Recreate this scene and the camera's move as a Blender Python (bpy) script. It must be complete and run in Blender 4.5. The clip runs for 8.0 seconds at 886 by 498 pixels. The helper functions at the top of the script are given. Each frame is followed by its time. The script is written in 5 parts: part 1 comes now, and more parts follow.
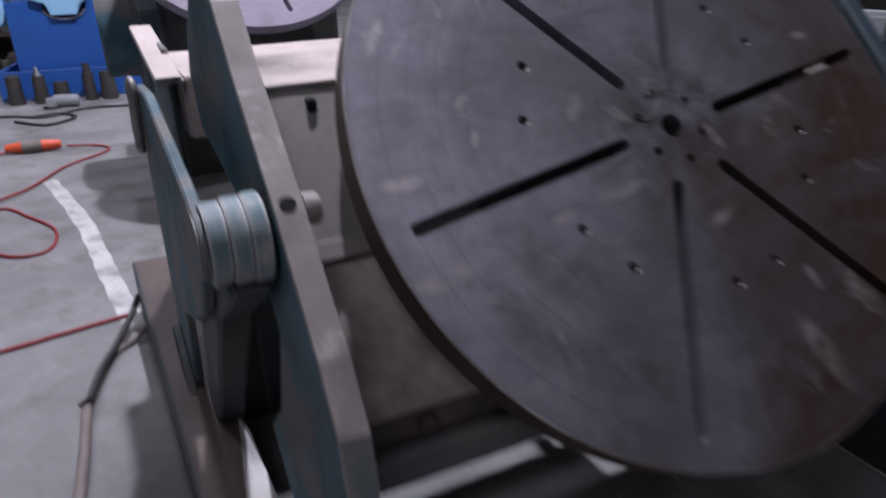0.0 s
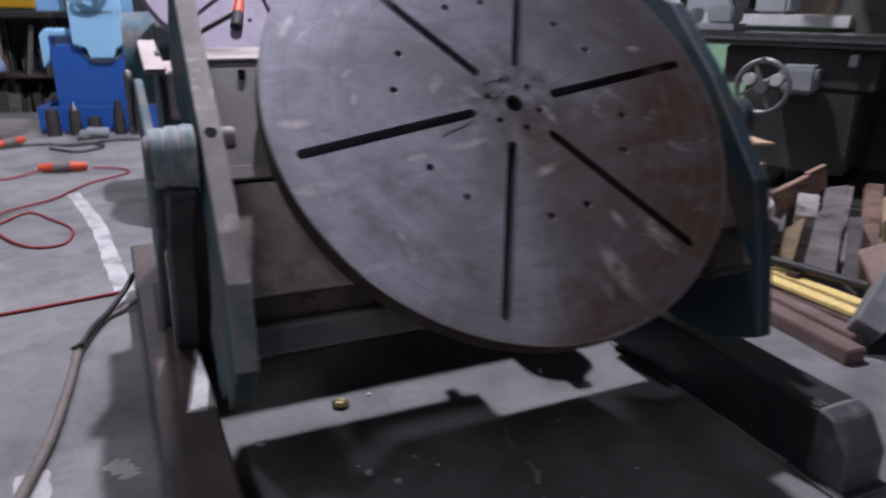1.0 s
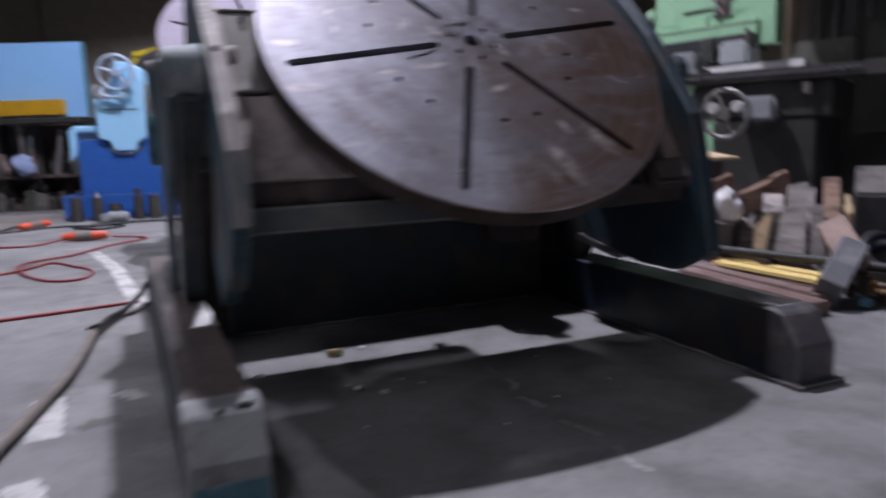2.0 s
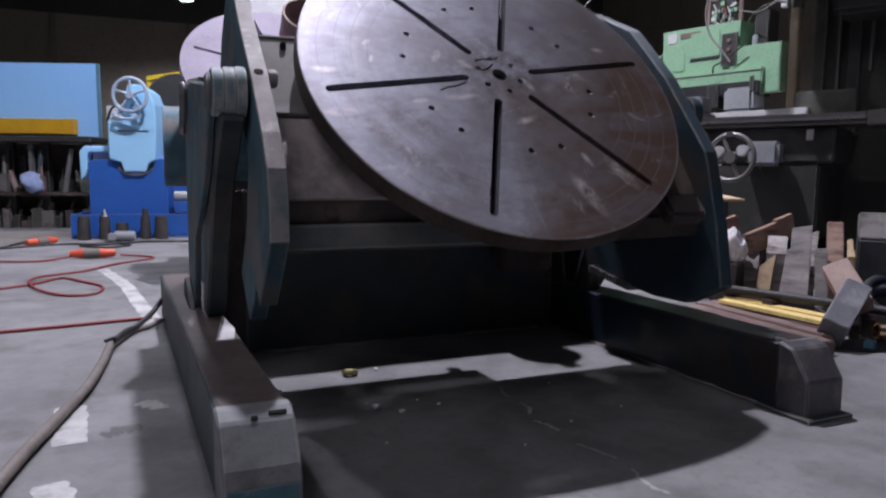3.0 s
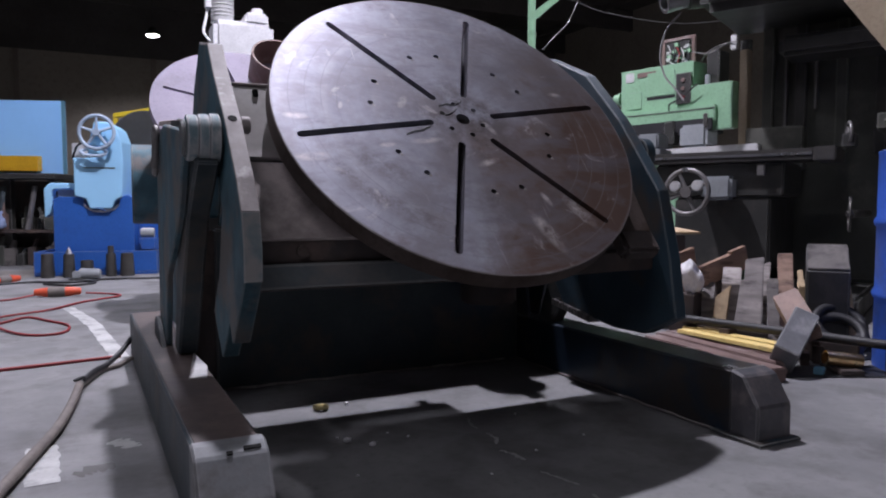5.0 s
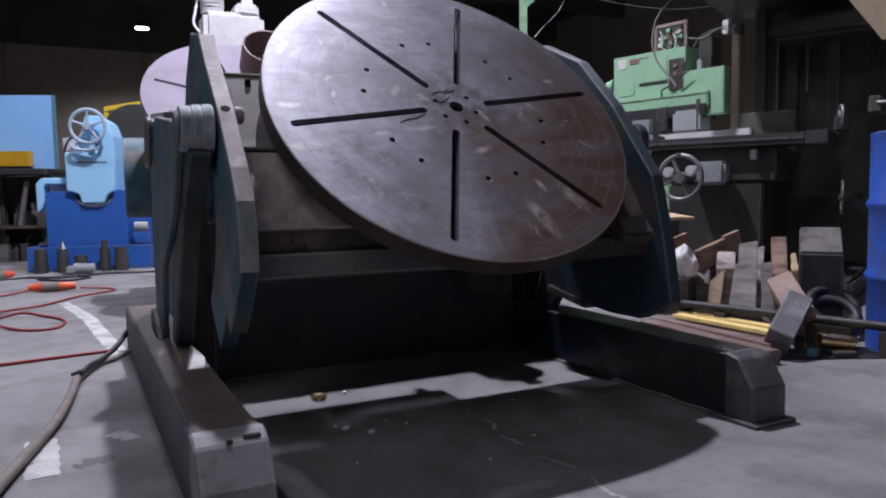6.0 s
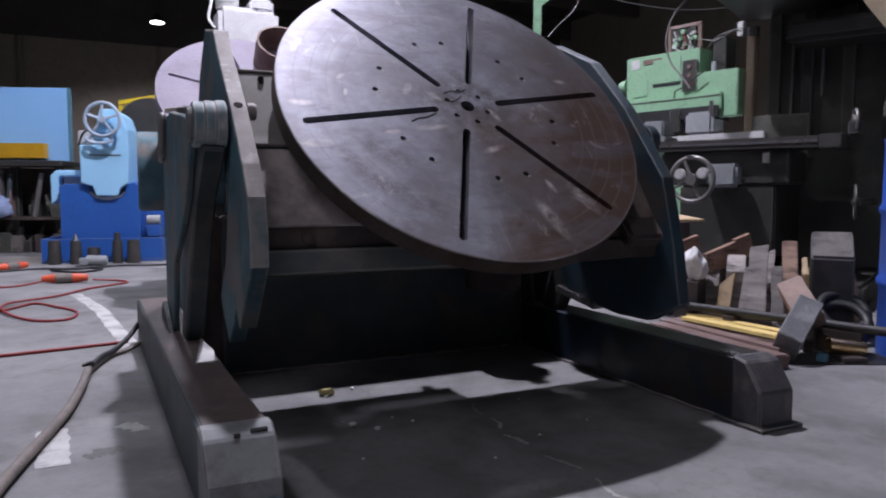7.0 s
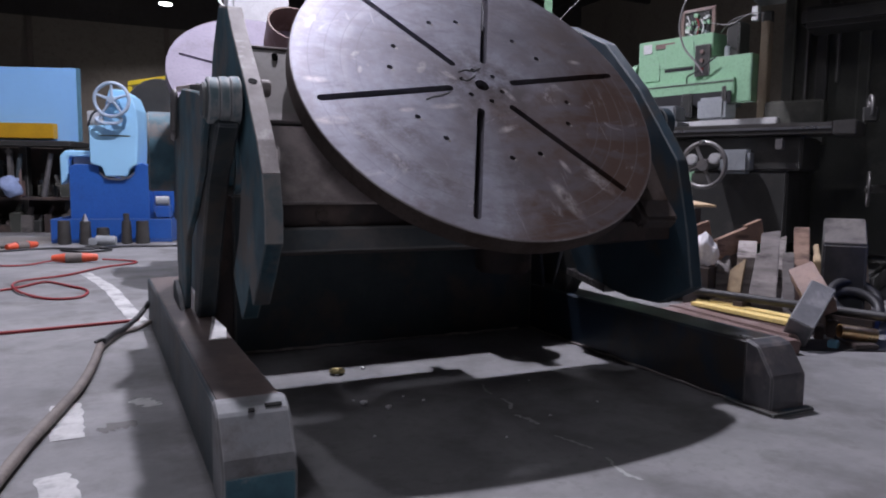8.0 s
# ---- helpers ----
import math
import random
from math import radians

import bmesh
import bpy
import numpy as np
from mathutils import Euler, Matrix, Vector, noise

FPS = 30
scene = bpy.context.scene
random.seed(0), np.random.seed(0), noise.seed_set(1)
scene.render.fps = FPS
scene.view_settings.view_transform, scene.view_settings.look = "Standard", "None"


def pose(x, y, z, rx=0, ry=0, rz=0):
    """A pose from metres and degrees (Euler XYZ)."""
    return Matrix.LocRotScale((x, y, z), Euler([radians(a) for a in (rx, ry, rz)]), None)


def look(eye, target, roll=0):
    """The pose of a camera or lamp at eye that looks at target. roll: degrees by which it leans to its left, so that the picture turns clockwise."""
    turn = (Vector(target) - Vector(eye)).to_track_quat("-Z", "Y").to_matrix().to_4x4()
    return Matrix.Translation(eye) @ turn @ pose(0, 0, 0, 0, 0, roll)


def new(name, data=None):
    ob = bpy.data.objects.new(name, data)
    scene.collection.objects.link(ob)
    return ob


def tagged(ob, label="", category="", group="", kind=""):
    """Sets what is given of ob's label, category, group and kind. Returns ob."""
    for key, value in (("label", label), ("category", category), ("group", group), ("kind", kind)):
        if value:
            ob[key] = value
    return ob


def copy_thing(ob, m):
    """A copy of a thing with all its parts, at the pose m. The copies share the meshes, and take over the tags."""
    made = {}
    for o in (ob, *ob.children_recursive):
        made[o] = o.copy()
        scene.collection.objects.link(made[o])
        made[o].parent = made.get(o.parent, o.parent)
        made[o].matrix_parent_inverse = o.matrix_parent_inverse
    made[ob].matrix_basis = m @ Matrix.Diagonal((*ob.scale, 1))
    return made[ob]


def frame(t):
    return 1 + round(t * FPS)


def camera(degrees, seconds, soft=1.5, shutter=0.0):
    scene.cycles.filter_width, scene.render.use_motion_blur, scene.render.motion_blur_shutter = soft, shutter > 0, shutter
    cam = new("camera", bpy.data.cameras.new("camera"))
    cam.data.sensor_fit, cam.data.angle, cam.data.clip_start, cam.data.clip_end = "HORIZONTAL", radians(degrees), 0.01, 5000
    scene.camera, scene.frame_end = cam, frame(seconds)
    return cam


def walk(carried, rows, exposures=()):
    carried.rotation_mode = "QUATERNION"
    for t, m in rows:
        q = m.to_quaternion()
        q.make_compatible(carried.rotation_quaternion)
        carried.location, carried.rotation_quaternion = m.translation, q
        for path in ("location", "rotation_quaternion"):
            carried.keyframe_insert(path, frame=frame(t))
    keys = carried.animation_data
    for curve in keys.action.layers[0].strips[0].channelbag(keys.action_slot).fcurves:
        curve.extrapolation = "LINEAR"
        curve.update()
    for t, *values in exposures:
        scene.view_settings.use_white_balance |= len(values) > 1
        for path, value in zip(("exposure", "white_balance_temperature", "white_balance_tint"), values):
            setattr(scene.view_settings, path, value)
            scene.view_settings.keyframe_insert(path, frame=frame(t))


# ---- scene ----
cam = camera(64.0, 8.0, soft=2.0, shutter=1.0)
PATH = [
    (0, (-0.845, -0.841, 1.210), (-0.046, 0.797, 0.386), -1.0),
    (0.5, (-0.868, -1.094, 1.161), (-0.033, 0.542, 0.370), 1.3),
    (1, (-0.782, -1.357, 1.114), (-0.015, 0.371, 0.461), 0.6),
    (1.5, (-0.740, -1.537, 0.963), (0.084, 0.199, 0.410), -0.9),
    (2, (-0.830, -1.699, 0.667), (-0.061, 0.121, 0.354), -1.9),
    (2.2, (-0.907, -1.697, 0.624), (-0.134, 0.130, 0.368), 0.9),
    (3.3, (-0.924, -1.749, 0.660), (-0.128, 0.078, 0.494), -0.0),
    (3.5, (-0.927, -1.765, 0.667), (-0.103, 0.054, 0.551), 0.5),
    (4, (-0.942, -1.784, 0.673), (-0.112, 0.033, 0.569), 0.6),
    (4.5, (-0.948, -1.794, 0.671), (-0.094, 0.011, 0.558), 0.5),
    (6, (-0.956, -1.802, 0.661), (-0.071, -0.015, 0.508), -0.9),
    (6.5, (-0.953, -1.804, 0.660), (-0.072, -0.016, 0.489), -1.0),
    (7, (-0.956, -1.811, 0.664), (-0.097, -0.011, 0.505), -0.0),
    (7.5, (-0.963, -1.800, 0.652), (-0.123, 0.005, 0.459), 0.6),
    (8, (-0.972, -1.801, 0.646), (-0.130, 0.002, 0.448), 0.6),
]
walk(cam, [(t, look(eye, target, roll)) for t, eye, target, roll in PATH], [(0, 0.2), (0.6, 0.2), (1.5, 0.28), (2.2, 0.32), (8, 0.32)])

# ---- light ----
world = bpy.data.worlds.new("hall_air")
scene.world = world
world.use_nodes = True
world.node_tree.nodes["Background"].inputs[0].default_value = (0.55, 0.6, 0.72, 1)
world.node_tree.nodes["Background"].inputs[1].default_value = 0.010

KEY_LAMP = (0.32, 2.2, 5.93)
# Only the second hangs in view; the rest are fill lights added for brightness.
HALL_AND_FILL_LAMPS = [(-0.6, 8.0, 6.0), (0.51, 19.17, 5.20), (1.8, -3.2, 6.0), (-2.8, 3.4, 6.0), (6.5, 4.5, 6.0), (12.5, 6.0, 6.0), (-7.0, -6.0, 6.0), (-3.2, -3.4, 6.0)]


def lamp(place, watts, radius, tint=(0.96, 0.93, 1.10)):
    data = bpy.data.lights.new("hall_and_fill_lamp", "SPOT")
    data.energy, data.shadow_soft_size, data.color = watts, radius, tint
    data.spot_size, data.spot_blend = radians(150), 0.5
    ob = new("hall_and_fill_light", data)
    ob.location = place
    return ob


lamp((KEY_LAMP[0], KEY_LAMP[1], KEY_LAMP[2] - 0.02), 1180, 0.10)
for place, watts, radius in zip(HALL_AND_FILL_LAMPS, (670, 300, 25, 230, 850, 700, 135, 140), (0.16, 0.16, 0.16, 0.16, 0.16, 0.16, 1.2, 1.2)):
    lamp((place[0], place[1], place[2] - 0.02), watts, radius)


# ---- materials ----
def nodes_of(name):
    m = bpy.data.materials.new(name)
    m.use_nodes = True
    t = m.node_tree
    return m, t, t.nodes["Principled BSDF"]


def add(t, kind, **values):
    n = t.nodes.new(kind)
    for k, v in values.items():
        n.inputs[k.replace("_", " ")].default_value = v
    return n


def ramp(t, source, a, b, ca=(0, 0, 0, 1), cb=(1, 1, 1, 1)):
    r = t.nodes.new("ShaderNodeValToRGB")
    r.color_ramp.elements[0].position, r.color_ramp.elements[1].position = a, b
    r.color_ramp.elements[0].color, r.color_ramp.elements[1].color = ca, cb
    t.links.new(source, r.inputs[0])
    return r.outputs[0]


def blend(t, factor, a, b):
    n = t.nodes.new("ShaderNodeMix")
    n.data_type = "RGBA"
    t.links.new(factor, n.inputs[0])
    for slot, v in ((6, a), (7, b)):
        if isinstance(v, tuple):
            n.inputs[slot].default_value = (*v, 1)
        else:
            t.links.new(v, n.inputs[slot])
    return n.outputs[2]


def surface(name, base, other, stain=None, scale=6.0, grain=60.0, rough=0.6, metal=0.0, bump=0.15, stain_at=(0.52, 0.66),
            stretch=(1, 1, 1), wear=None, rough_span=0.15, random_tint=0.0, grit=0.72):
    """A worn surface: two tones in large clouds, fine grain, stains of a third tone, worn edges of a fourth, and fine relief."""
    m, t, b = nodes_of(name)
    co = t.nodes.new("ShaderNodeTexCoord")
    mp = t.nodes.new("ShaderNodeMapping")
    mp.inputs["Scale"].default_value = stretch
    t.links.new(co.outputs["Object"], mp.inputs[0])

    def noise_at(s, detail=6.0, rough_=0.6):
        n = add(t, "ShaderNodeTexNoise", Scale=s, Detail=detail, Roughness=rough_)
        t.links.new(mp.outputs[0], n.inputs["Vector"])
        return n.outputs["Fac"]
    big, fine = noise_at(scale), noise_at(grain, 4.0, 0.7)
    colour = blend(t, ramp(t, big, 0.35, 0.65), base, other)
    dark = tuple(grit * v for v in base)
    colour = blend(t, ramp(t, fine, 0.5, 0.72), colour, dark)
    if stain:
        spot = noise_at(scale * 0.6 + 1.3, 8.0, 0.65)
        colour = blend(t, ramp(t, spot, *stain_at), colour, stain)
    if wear:
        geo = t.nodes.new("ShaderNodeNewGeometry")
        bev = t.nodes.new("ShaderNodeBevel")
        bev.samples = 4
        bev.inputs["Radius"].default_value = 0.006
        dot = t.nodes.new("ShaderNodeVectorMath")
        dot.operation = "DOT_PRODUCT"
        t.links.new(geo.outputs["Normal"], dot.inputs[0])
        t.links.new(bev.outputs[0], dot.inputs[1])
        turn = t.nodes.new("ShaderNodeMath")
        turn.operation, turn.inputs[0].default_value = "SUBTRACT", 1.0
        t.links.new(dot.outputs["Value"], turn.inputs[1])
        mix = t.nodes.new("ShaderNodeMath")
        mix.operation = "MULTIPLY"
        t.links.new(turn.outputs[0], mix.inputs[0])
        t.links.new(noise_at(25.0), mix.inputs[1])
        colour = blend(t, ramp(t, mix.outputs[0], 0.02, 0.08), colour, wear)
    if random_tint:
        info = t.nodes.new("ShaderNodeObjectInfo")
        hsv = t.nodes.new("ShaderNodeHueSaturation")
        vary = t.nodes.new("ShaderNodeMapRange")
        vary.inputs["To Min"].default_value, vary.inputs["To Max"].default_value = 1 - random_tint, 1 + random_tint
        t.links.new(info.outputs["Random"], vary.inputs[0])
        t.links.new(vary.outputs[0], hsv.inputs["Value"])
        t.links.new(colour, hsv.inputs["Color"])
        colour = hsv.outputs[0]
    t.links.new(colour, b.inputs["Base Color"])
    rr = t.nodes.new("ShaderNodeMapRange")
    rr.inputs["To Min"].default_value, rr.inputs["To Max"].default_value = rough - rough_span, min(1.0, rough + rough_span)
    t.links.new(big, rr.inputs[0])
    t.links.new(rr.outputs[0], b.inputs["Roughness"])
    b.inputs["Metallic"].default_value = metal
    if bump:
        bp = add(t, "ShaderNodeBump", Strength=bump, Distance=0.004)
        t.links.new(fine, bp.inputs["Height"])
        t.links.new(bp.outputs[0], b.inputs["Normal"])
    return m


def plain(name, base, rough=0.5, metal=0.0):
    return surface(name, base, tuple(0.85 * v for v in base), rough=rough, metal=metal, scale=9.0, bump=0.05)


def glowing(name, tint, strength):
    m, t, b = nodes_of(name)
    b.inputs["Base Color"].default_value = (0.8, 0.8, 0.8, 1)
    b.inputs["Emission Color"].default_value = (*tint, 1)
    b.inputs["Emission Strength"].default_value = strength
    return m


def turned_steel(name):
    """Machined steel in rings round the local z axis, with oil, rust bloom and scuffs."""
    m, t, b = nodes_of(name)
    co = t.nodes.new("ShaderNodeTexCoord")
    split = t.nodes.new("ShaderNodeSeparateXYZ")
    t.links.new(co.outputs["Object"], split.inputs[0])
    flat = t.nodes.new("ShaderNodeCombineXYZ")
    t.links.new(split.outputs[0], flat.inputs[0])
    t.links.new(split.outputs[1], flat.inputs[1])
    length = t.nodes.new("ShaderNodeVectorMath")
    length.operation = "LENGTH"
    t.links.new(flat.outputs[0], length.inputs[0])
    rad = length.outputs["Value"]
    ring_v = t.nodes.new("ShaderNodeCombineXYZ")
    t.links.new(rad, ring_v.inputs[0])
    rings = add(t, "ShaderNodeTexNoise", Scale=70.0, Detail=5.0, Roughness=0.8)
    t.links.new(ring_v.outputs[0], rings.inputs["Vector"])
    coarse = add(t, "ShaderNodeTexNoise", Scale=14.0, Detail=2.0, Roughness=0.5)
    t.links.new(ring_v.outputs[0], coarse.inputs["Vector"])

    def cloud(s, d=7.0, r=0.62):
        n = add(t, "ShaderNodeTexNoise", Scale=s, Detail=d, Roughness=r)
        t.links.new(co.outputs["Object"], n.inputs["Vector"])
        return n.outputs["Fac"]
    def times(u, v):
        n = t.nodes.new("ShaderNodeMath")
        n.operation = "MULTIPLY"
        for k, w in ((0, u), (1, v)):
            if isinstance(w, float):
                n.inputs[k].default_value = w
            else:
                t.links.new(w, n.inputs[k])
        return n.outputs[0]
    tone = blend(t, ramp(t, cloud(3.2, 10.0, 0.72), 0.38, 0.64), (0.45, 0.455, 0.53), (0.27, 0.265, 0.31))
    tone = blend(t, times(ramp(t, coarse.outputs["Fac"], 0.5, 0.68), 0.5), tone, (0.47, 0.46, 0.51))
    tone = blend(t, times(ramp(t, cloud(11.0, 9.0, 0.78), 0.48, 0.66), 0.55), tone, (0.27, 0.245, 0.26))
    tone = blend(t, times(ramp(t, cloud(4.6, 9.0, 0.7), 0.52, 0.68), 0.7), tone, (0.30, 0.275, 0.295))

    def across(kx, ky, extra, amount):
        """A value that grows across the plate, roughened by clouds."""
        total = None
        for source, k in ((split.outputs[0], kx), (split.outputs[1], ky), (extra, amount)):
            n = t.nodes.new("ShaderNodeMath")
            n.operation, n.inputs[1].default_value = "MULTIPLY_ADD", k
            t.links.new(source, n.inputs[0])
            n.inputs[2].default_value = 0.0
            if total is not None:
                t.links.new(total, n.inputs[2])
            total = n.outputs[0]
        return total

    broken = ramp(t, cloud(22.0, 8.0, 0.75), 0.38, 0.6)

    def smear(x, y, angle, length_, width):
        """A worn streak with a soft, broken outline."""
        mp = t.nodes.new("ShaderNodeMapping")
        mp.vector_type = "TEXTURE"
        mp.inputs["Location"].default_value = (x, y, 0)
        mp.inputs["Rotation"].default_value = (0, 0, radians(angle))
        mp.inputs["Scale"].default_value = (length_, width, 1)
        t.links.new(flat.outputs[0], mp.inputs[0])
        ln = t.nodes.new("ShaderNodeVectorMath")
        ln.operation = "LENGTH"
        t.links.new(mp.outputs[0], ln.inputs[0])
        return times(ramp(t, ln.outputs["Value"], 0.35, 1.0, (1, 1, 1, 1), (0, 0, 0, 1)), broken)
    # Brown oxide over one side, deeper rust at its lowest edge.
    tone = blend(t, times(ramp(t, across(0.62, -0.34, cloud(3.0, 9.0, 0.65), 0.9), 0.40, 0.64), 0.9), tone, (0.235, 0.20, 0.20))
    tone = blend(t, times(ramp(t, across(0.42, -0.42, cloud(3.9, 9.0, 0.66), 0.9), 0.54, 0.70), 0.9), tone, (0.17, 0.108, 0.085))
    # Grime worn into the middle.
    grubby = times(ramp(t, rad, 0.07, 0.2, (1, 1, 1, 1), (0, 0, 0, 1)), ramp(t, cloud(13.0, 8.0, 0.7), 0.42, 0.58))
    tone = blend(t, times(grubby, 0.85), tone, (0.13, 0.11, 0.11))
    # Shallow turned rings in the outer half: dark with oil, scraped bright on one side.
    bent = t.nodes.new("ShaderNodeMath")
    bent.operation, bent.inputs[1].default_value = "MULTIPLY_ADD", 0.006
    t.links.new(cloud(1.6, 2.0), bent.inputs[0])
    t.links.new(rad, bent.inputs[2])
    groove = t.nodes.new("ShaderNodeMath")
    groove.operation, groove.inputs[1].default_value = "PINGPONG", 0.02175
    t.links.new(bent.outputs[0], groove.inputs[0])
    line = times(ramp(t, groove.outputs[0], 0.0202, 0.0214), ramp(t, rad, 0.33, 0.36))
    tone = blend(t, times(times(line, ramp(t, cloud(3.7, 5.0), 0.36, 0.52)), 0.75), tone, (0.17, 0.155, 0.175))
    far_side = ramp(t, across(0.85, -0.5, cloud(4.0, 5.0), 0.2), 0.36, 0.46)
    tone = blend(t, times(times(line, far_side), 0.38), tone, (0.66, 0.62, 0.61))
    # Long dark drag marks that bow round the plate.
    drag = t.nodes.new("ShaderNodeMapping")
    drag.inputs["Rotation"].default_value = (0, 0, 0.75)
    drag.inputs["Scale"].default_value = (4.5, 15.0, 1.0)
    t.links.new(co.outputs["Object"], drag.inputs[0])
    dn = add(t, "ShaderNodeTexNoise", Scale=1.0, Detail=5.0, Roughness=0.6, Distortion=0.7)
    t.links.new(drag.outputs[0], dn.inputs["Vector"])
    tone = blend(t, times(ramp(t, dn.outputs["Fac"], 0.5, 0.64), 0.6), tone, (0.25, 0.235, 0.265))
    for x, y, angle, long_, wide in ((-0.30, -0.18, -35, 0.11, 0.05), (-0.40, -0.21, -50, 0.09, 0.03), (-0.335, -0.295, -45, 0.10, 0.04), (-0.24, -0.35, -30, 0.10, 0.04), (-0.44, -0.037, 5, 0.05, 0.02),
                                     (0.02, -0.31, 20, 0.10, 0.07), (0.18, -0.32, 40, 0.12, 0.07), (0.26, -0.27, 40, 0.10, 0.06), (-0.15, 0.49, 5, 0.09, 0.03), (-0.06, -0.02, 10, 0.06, 0.03)):
        tone = blend(t, times(smear(x, y, angle, long_, wide), 0.7), tone, (0.19, 0.17, 0.18))
    for x, y, angle, long_, wide in ((0.114, -0.41, -70, 0.085, 0.026), (0.245, -0.34, -60, 0.075, 0.025), (0.158, -0.30, -70, 0.03, 0.012), (0.024, -0.167, 20, 0.045, 0.014), (-0.172, 0.058, 60, 0.035, 0.014),
                                     (-0.14, -0.092, 8, 0.055, 0.013), (-0.47, -0.163, 5, 0.06, 0.018), (-0.358, 0.09, 40, 0.02, 0.009), (-0.358, 0.028, 70, 0.018, 0.008), (-0.258, -0.114, 10, 0.03, 0.01),
                                     (-0.485, -0.021, 0, 0.04, 0.014), (-0.099, 0.036, -40, 0.035, 0.011), (0.372, 0.136, 0, 0.03, 0.012), (0.077, -0.032, -60, 0.035, 0.012), (-0.46, 0.207, 60, 0.04, 0.012)):
        tone = blend(t, times(smear(x, y, angle, long_, wide), 0.85), tone, (0.74, 0.68, 0.67))
    scuff = add(t, "ShaderNodeTexNoise", Scale=7.0, Detail=9.0, Roughness=0.72, Distortion=1.2)
    t.links.new(co.outputs["Object"], scuff.inputs["Vector"])
    tone = blend(t, times(ramp(t, scuff.outputs["Fac"], 0.6, 0.72), 0.7), tone, (0.66, 0.62, 0.63))
    # Fine scratches along one direction and another.
    for turn_z, seed in ((0.5, 3.0), (2.0, 9.0)):
        mp = t.nodes.new("ShaderNodeMapping")
        mp.inputs["Rotation"].default_value = (0, 0, turn_z)
        mp.inputs["Scale"].default_value = (70.0, 3.0, 1.0)
        mp.inputs["Location"].default_value = (seed, seed, 0)
        t.links.new(co.outputs["Object"], mp.inputs[0])
        sc = add(t, "ShaderNodeTexNoise", Scale=1.0, Detail=3.0, Roughness=0.6)
        t.links.new(mp.outputs[0], sc.inputs["Vector"])
        tone = blend(t, times(ramp(t, sc.outputs["Fac"], 0.7, 0.76), 0.5), tone, (0.66, 0.63, 0.64))
    t.links.new(tone, b.inputs["Base Color"])
    b.inputs["Metallic"].default_value = 0.85
    rr = t.nodes.new("ShaderNodeMapRange")
    rr.inputs["To Min"].default_value, rr.inputs["To Max"].default_value = 0.33, 0.56
    t.links.new(cloud(7.0), rr.inputs[0])
    t.links.new(rr.outputs[0], b.inputs["Roughness"])
    bp = add(t, "ShaderNodeBump", Strength=0.18, Distance=0.002)
    t.links.new(rings.outputs["Fac"], bp.inputs["Height"])
    t.links.new(bp.outputs[0], b.inputs["Normal"])
    return m


M_FLOOR = surface("concrete_floor", (0.255, 0.253, 0.255), (0.165, 0.166, 0.17), stain=(0.105, 0.102, 0.098), scale=2.6, grain=28.0, rough=0.8, bump=0.2, stain_at=(0.5, 0.7), grit=0.72)
M_WALL = surface("painted_block_wall", (0.40, 0.355, 0.29), (0.35, 0.31, 0.255), stain=(0.28, 0.245, 0.20), scale=0.35, grain=9.0, rough=0.85, stain_at=(0.55, 0.8))
M_COLUMN = surface("dull_brown_steel", (0.30, 0.25, 0.21), (0.24, 0.20, 0.17), scale=1.5, grain=20.0, rough=0.7)
M_ROOF = surface("dark_roof_sheet", (0.12, 0.11, 0.10), (0.09, 0.082, 0.075), scale=0.8, grain=10.0, rough=0.8)
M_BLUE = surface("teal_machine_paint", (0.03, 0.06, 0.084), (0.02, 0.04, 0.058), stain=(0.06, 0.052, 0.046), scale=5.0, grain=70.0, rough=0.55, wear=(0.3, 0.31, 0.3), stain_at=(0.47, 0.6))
M_BLUE_WORN = surface("worn_pale_teal_paint", (0.19, 0.235, 0.25), (0.10, 0.16, 0.18), stain=(0.27, 0.26, 0.25), scale=9.0, grain=80.0, rough=0.55, wear=(0.4, 0.39, 0.38), stain_at=(0.46, 0.58))
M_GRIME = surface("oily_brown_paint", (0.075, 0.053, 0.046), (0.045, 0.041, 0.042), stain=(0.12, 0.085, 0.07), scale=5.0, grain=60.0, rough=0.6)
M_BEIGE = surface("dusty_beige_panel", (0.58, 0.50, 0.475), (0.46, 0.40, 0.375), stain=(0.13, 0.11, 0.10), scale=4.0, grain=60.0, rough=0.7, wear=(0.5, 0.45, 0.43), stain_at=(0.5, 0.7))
M_HOLE = surface("dark_hole", (0.006, 0.006, 0.006), (0.004, 0.004, 0.004), scale=20.0, rough=0.95, bump=0, rough_span=0.0)
M_EDGE = surface("scuffed_bare_edge", (0.34, 0.305, 0.295), (0.22, 0.195, 0.19), stain=(0.52, 0.49, 0.48), scale=9.0, grain=90.0, rough=0.62, bump=0.3, stain_at=(0.52, 0.62))
M_PLATE = turned_steel("turned_steel_plate")
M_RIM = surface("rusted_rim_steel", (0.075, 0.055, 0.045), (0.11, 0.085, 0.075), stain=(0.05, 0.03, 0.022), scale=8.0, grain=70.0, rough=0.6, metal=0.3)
M_BRIGHT = surface("bright_steel", (0.55, 0.55, 0.57), (0.42, 0.42, 0.44), scale=12.0, rough=0.3, metal=0.9, bump=0.05)
M_CAST = surface("dark_cast_iron", (0.045, 0.045, 0.042), (0.03, 0.03, 0.0285), stain=(0.07, 0.064, 0.058), scale=4.0, rough=0.5, wear=(0.2, 0.2, 0.19))
M_TABLE = surface("oiled_table_steel", (0.13, 0.125, 0.12), (0.09, 0.085, 0.08), scale=6.0, rough=0.45, metal=0.6)
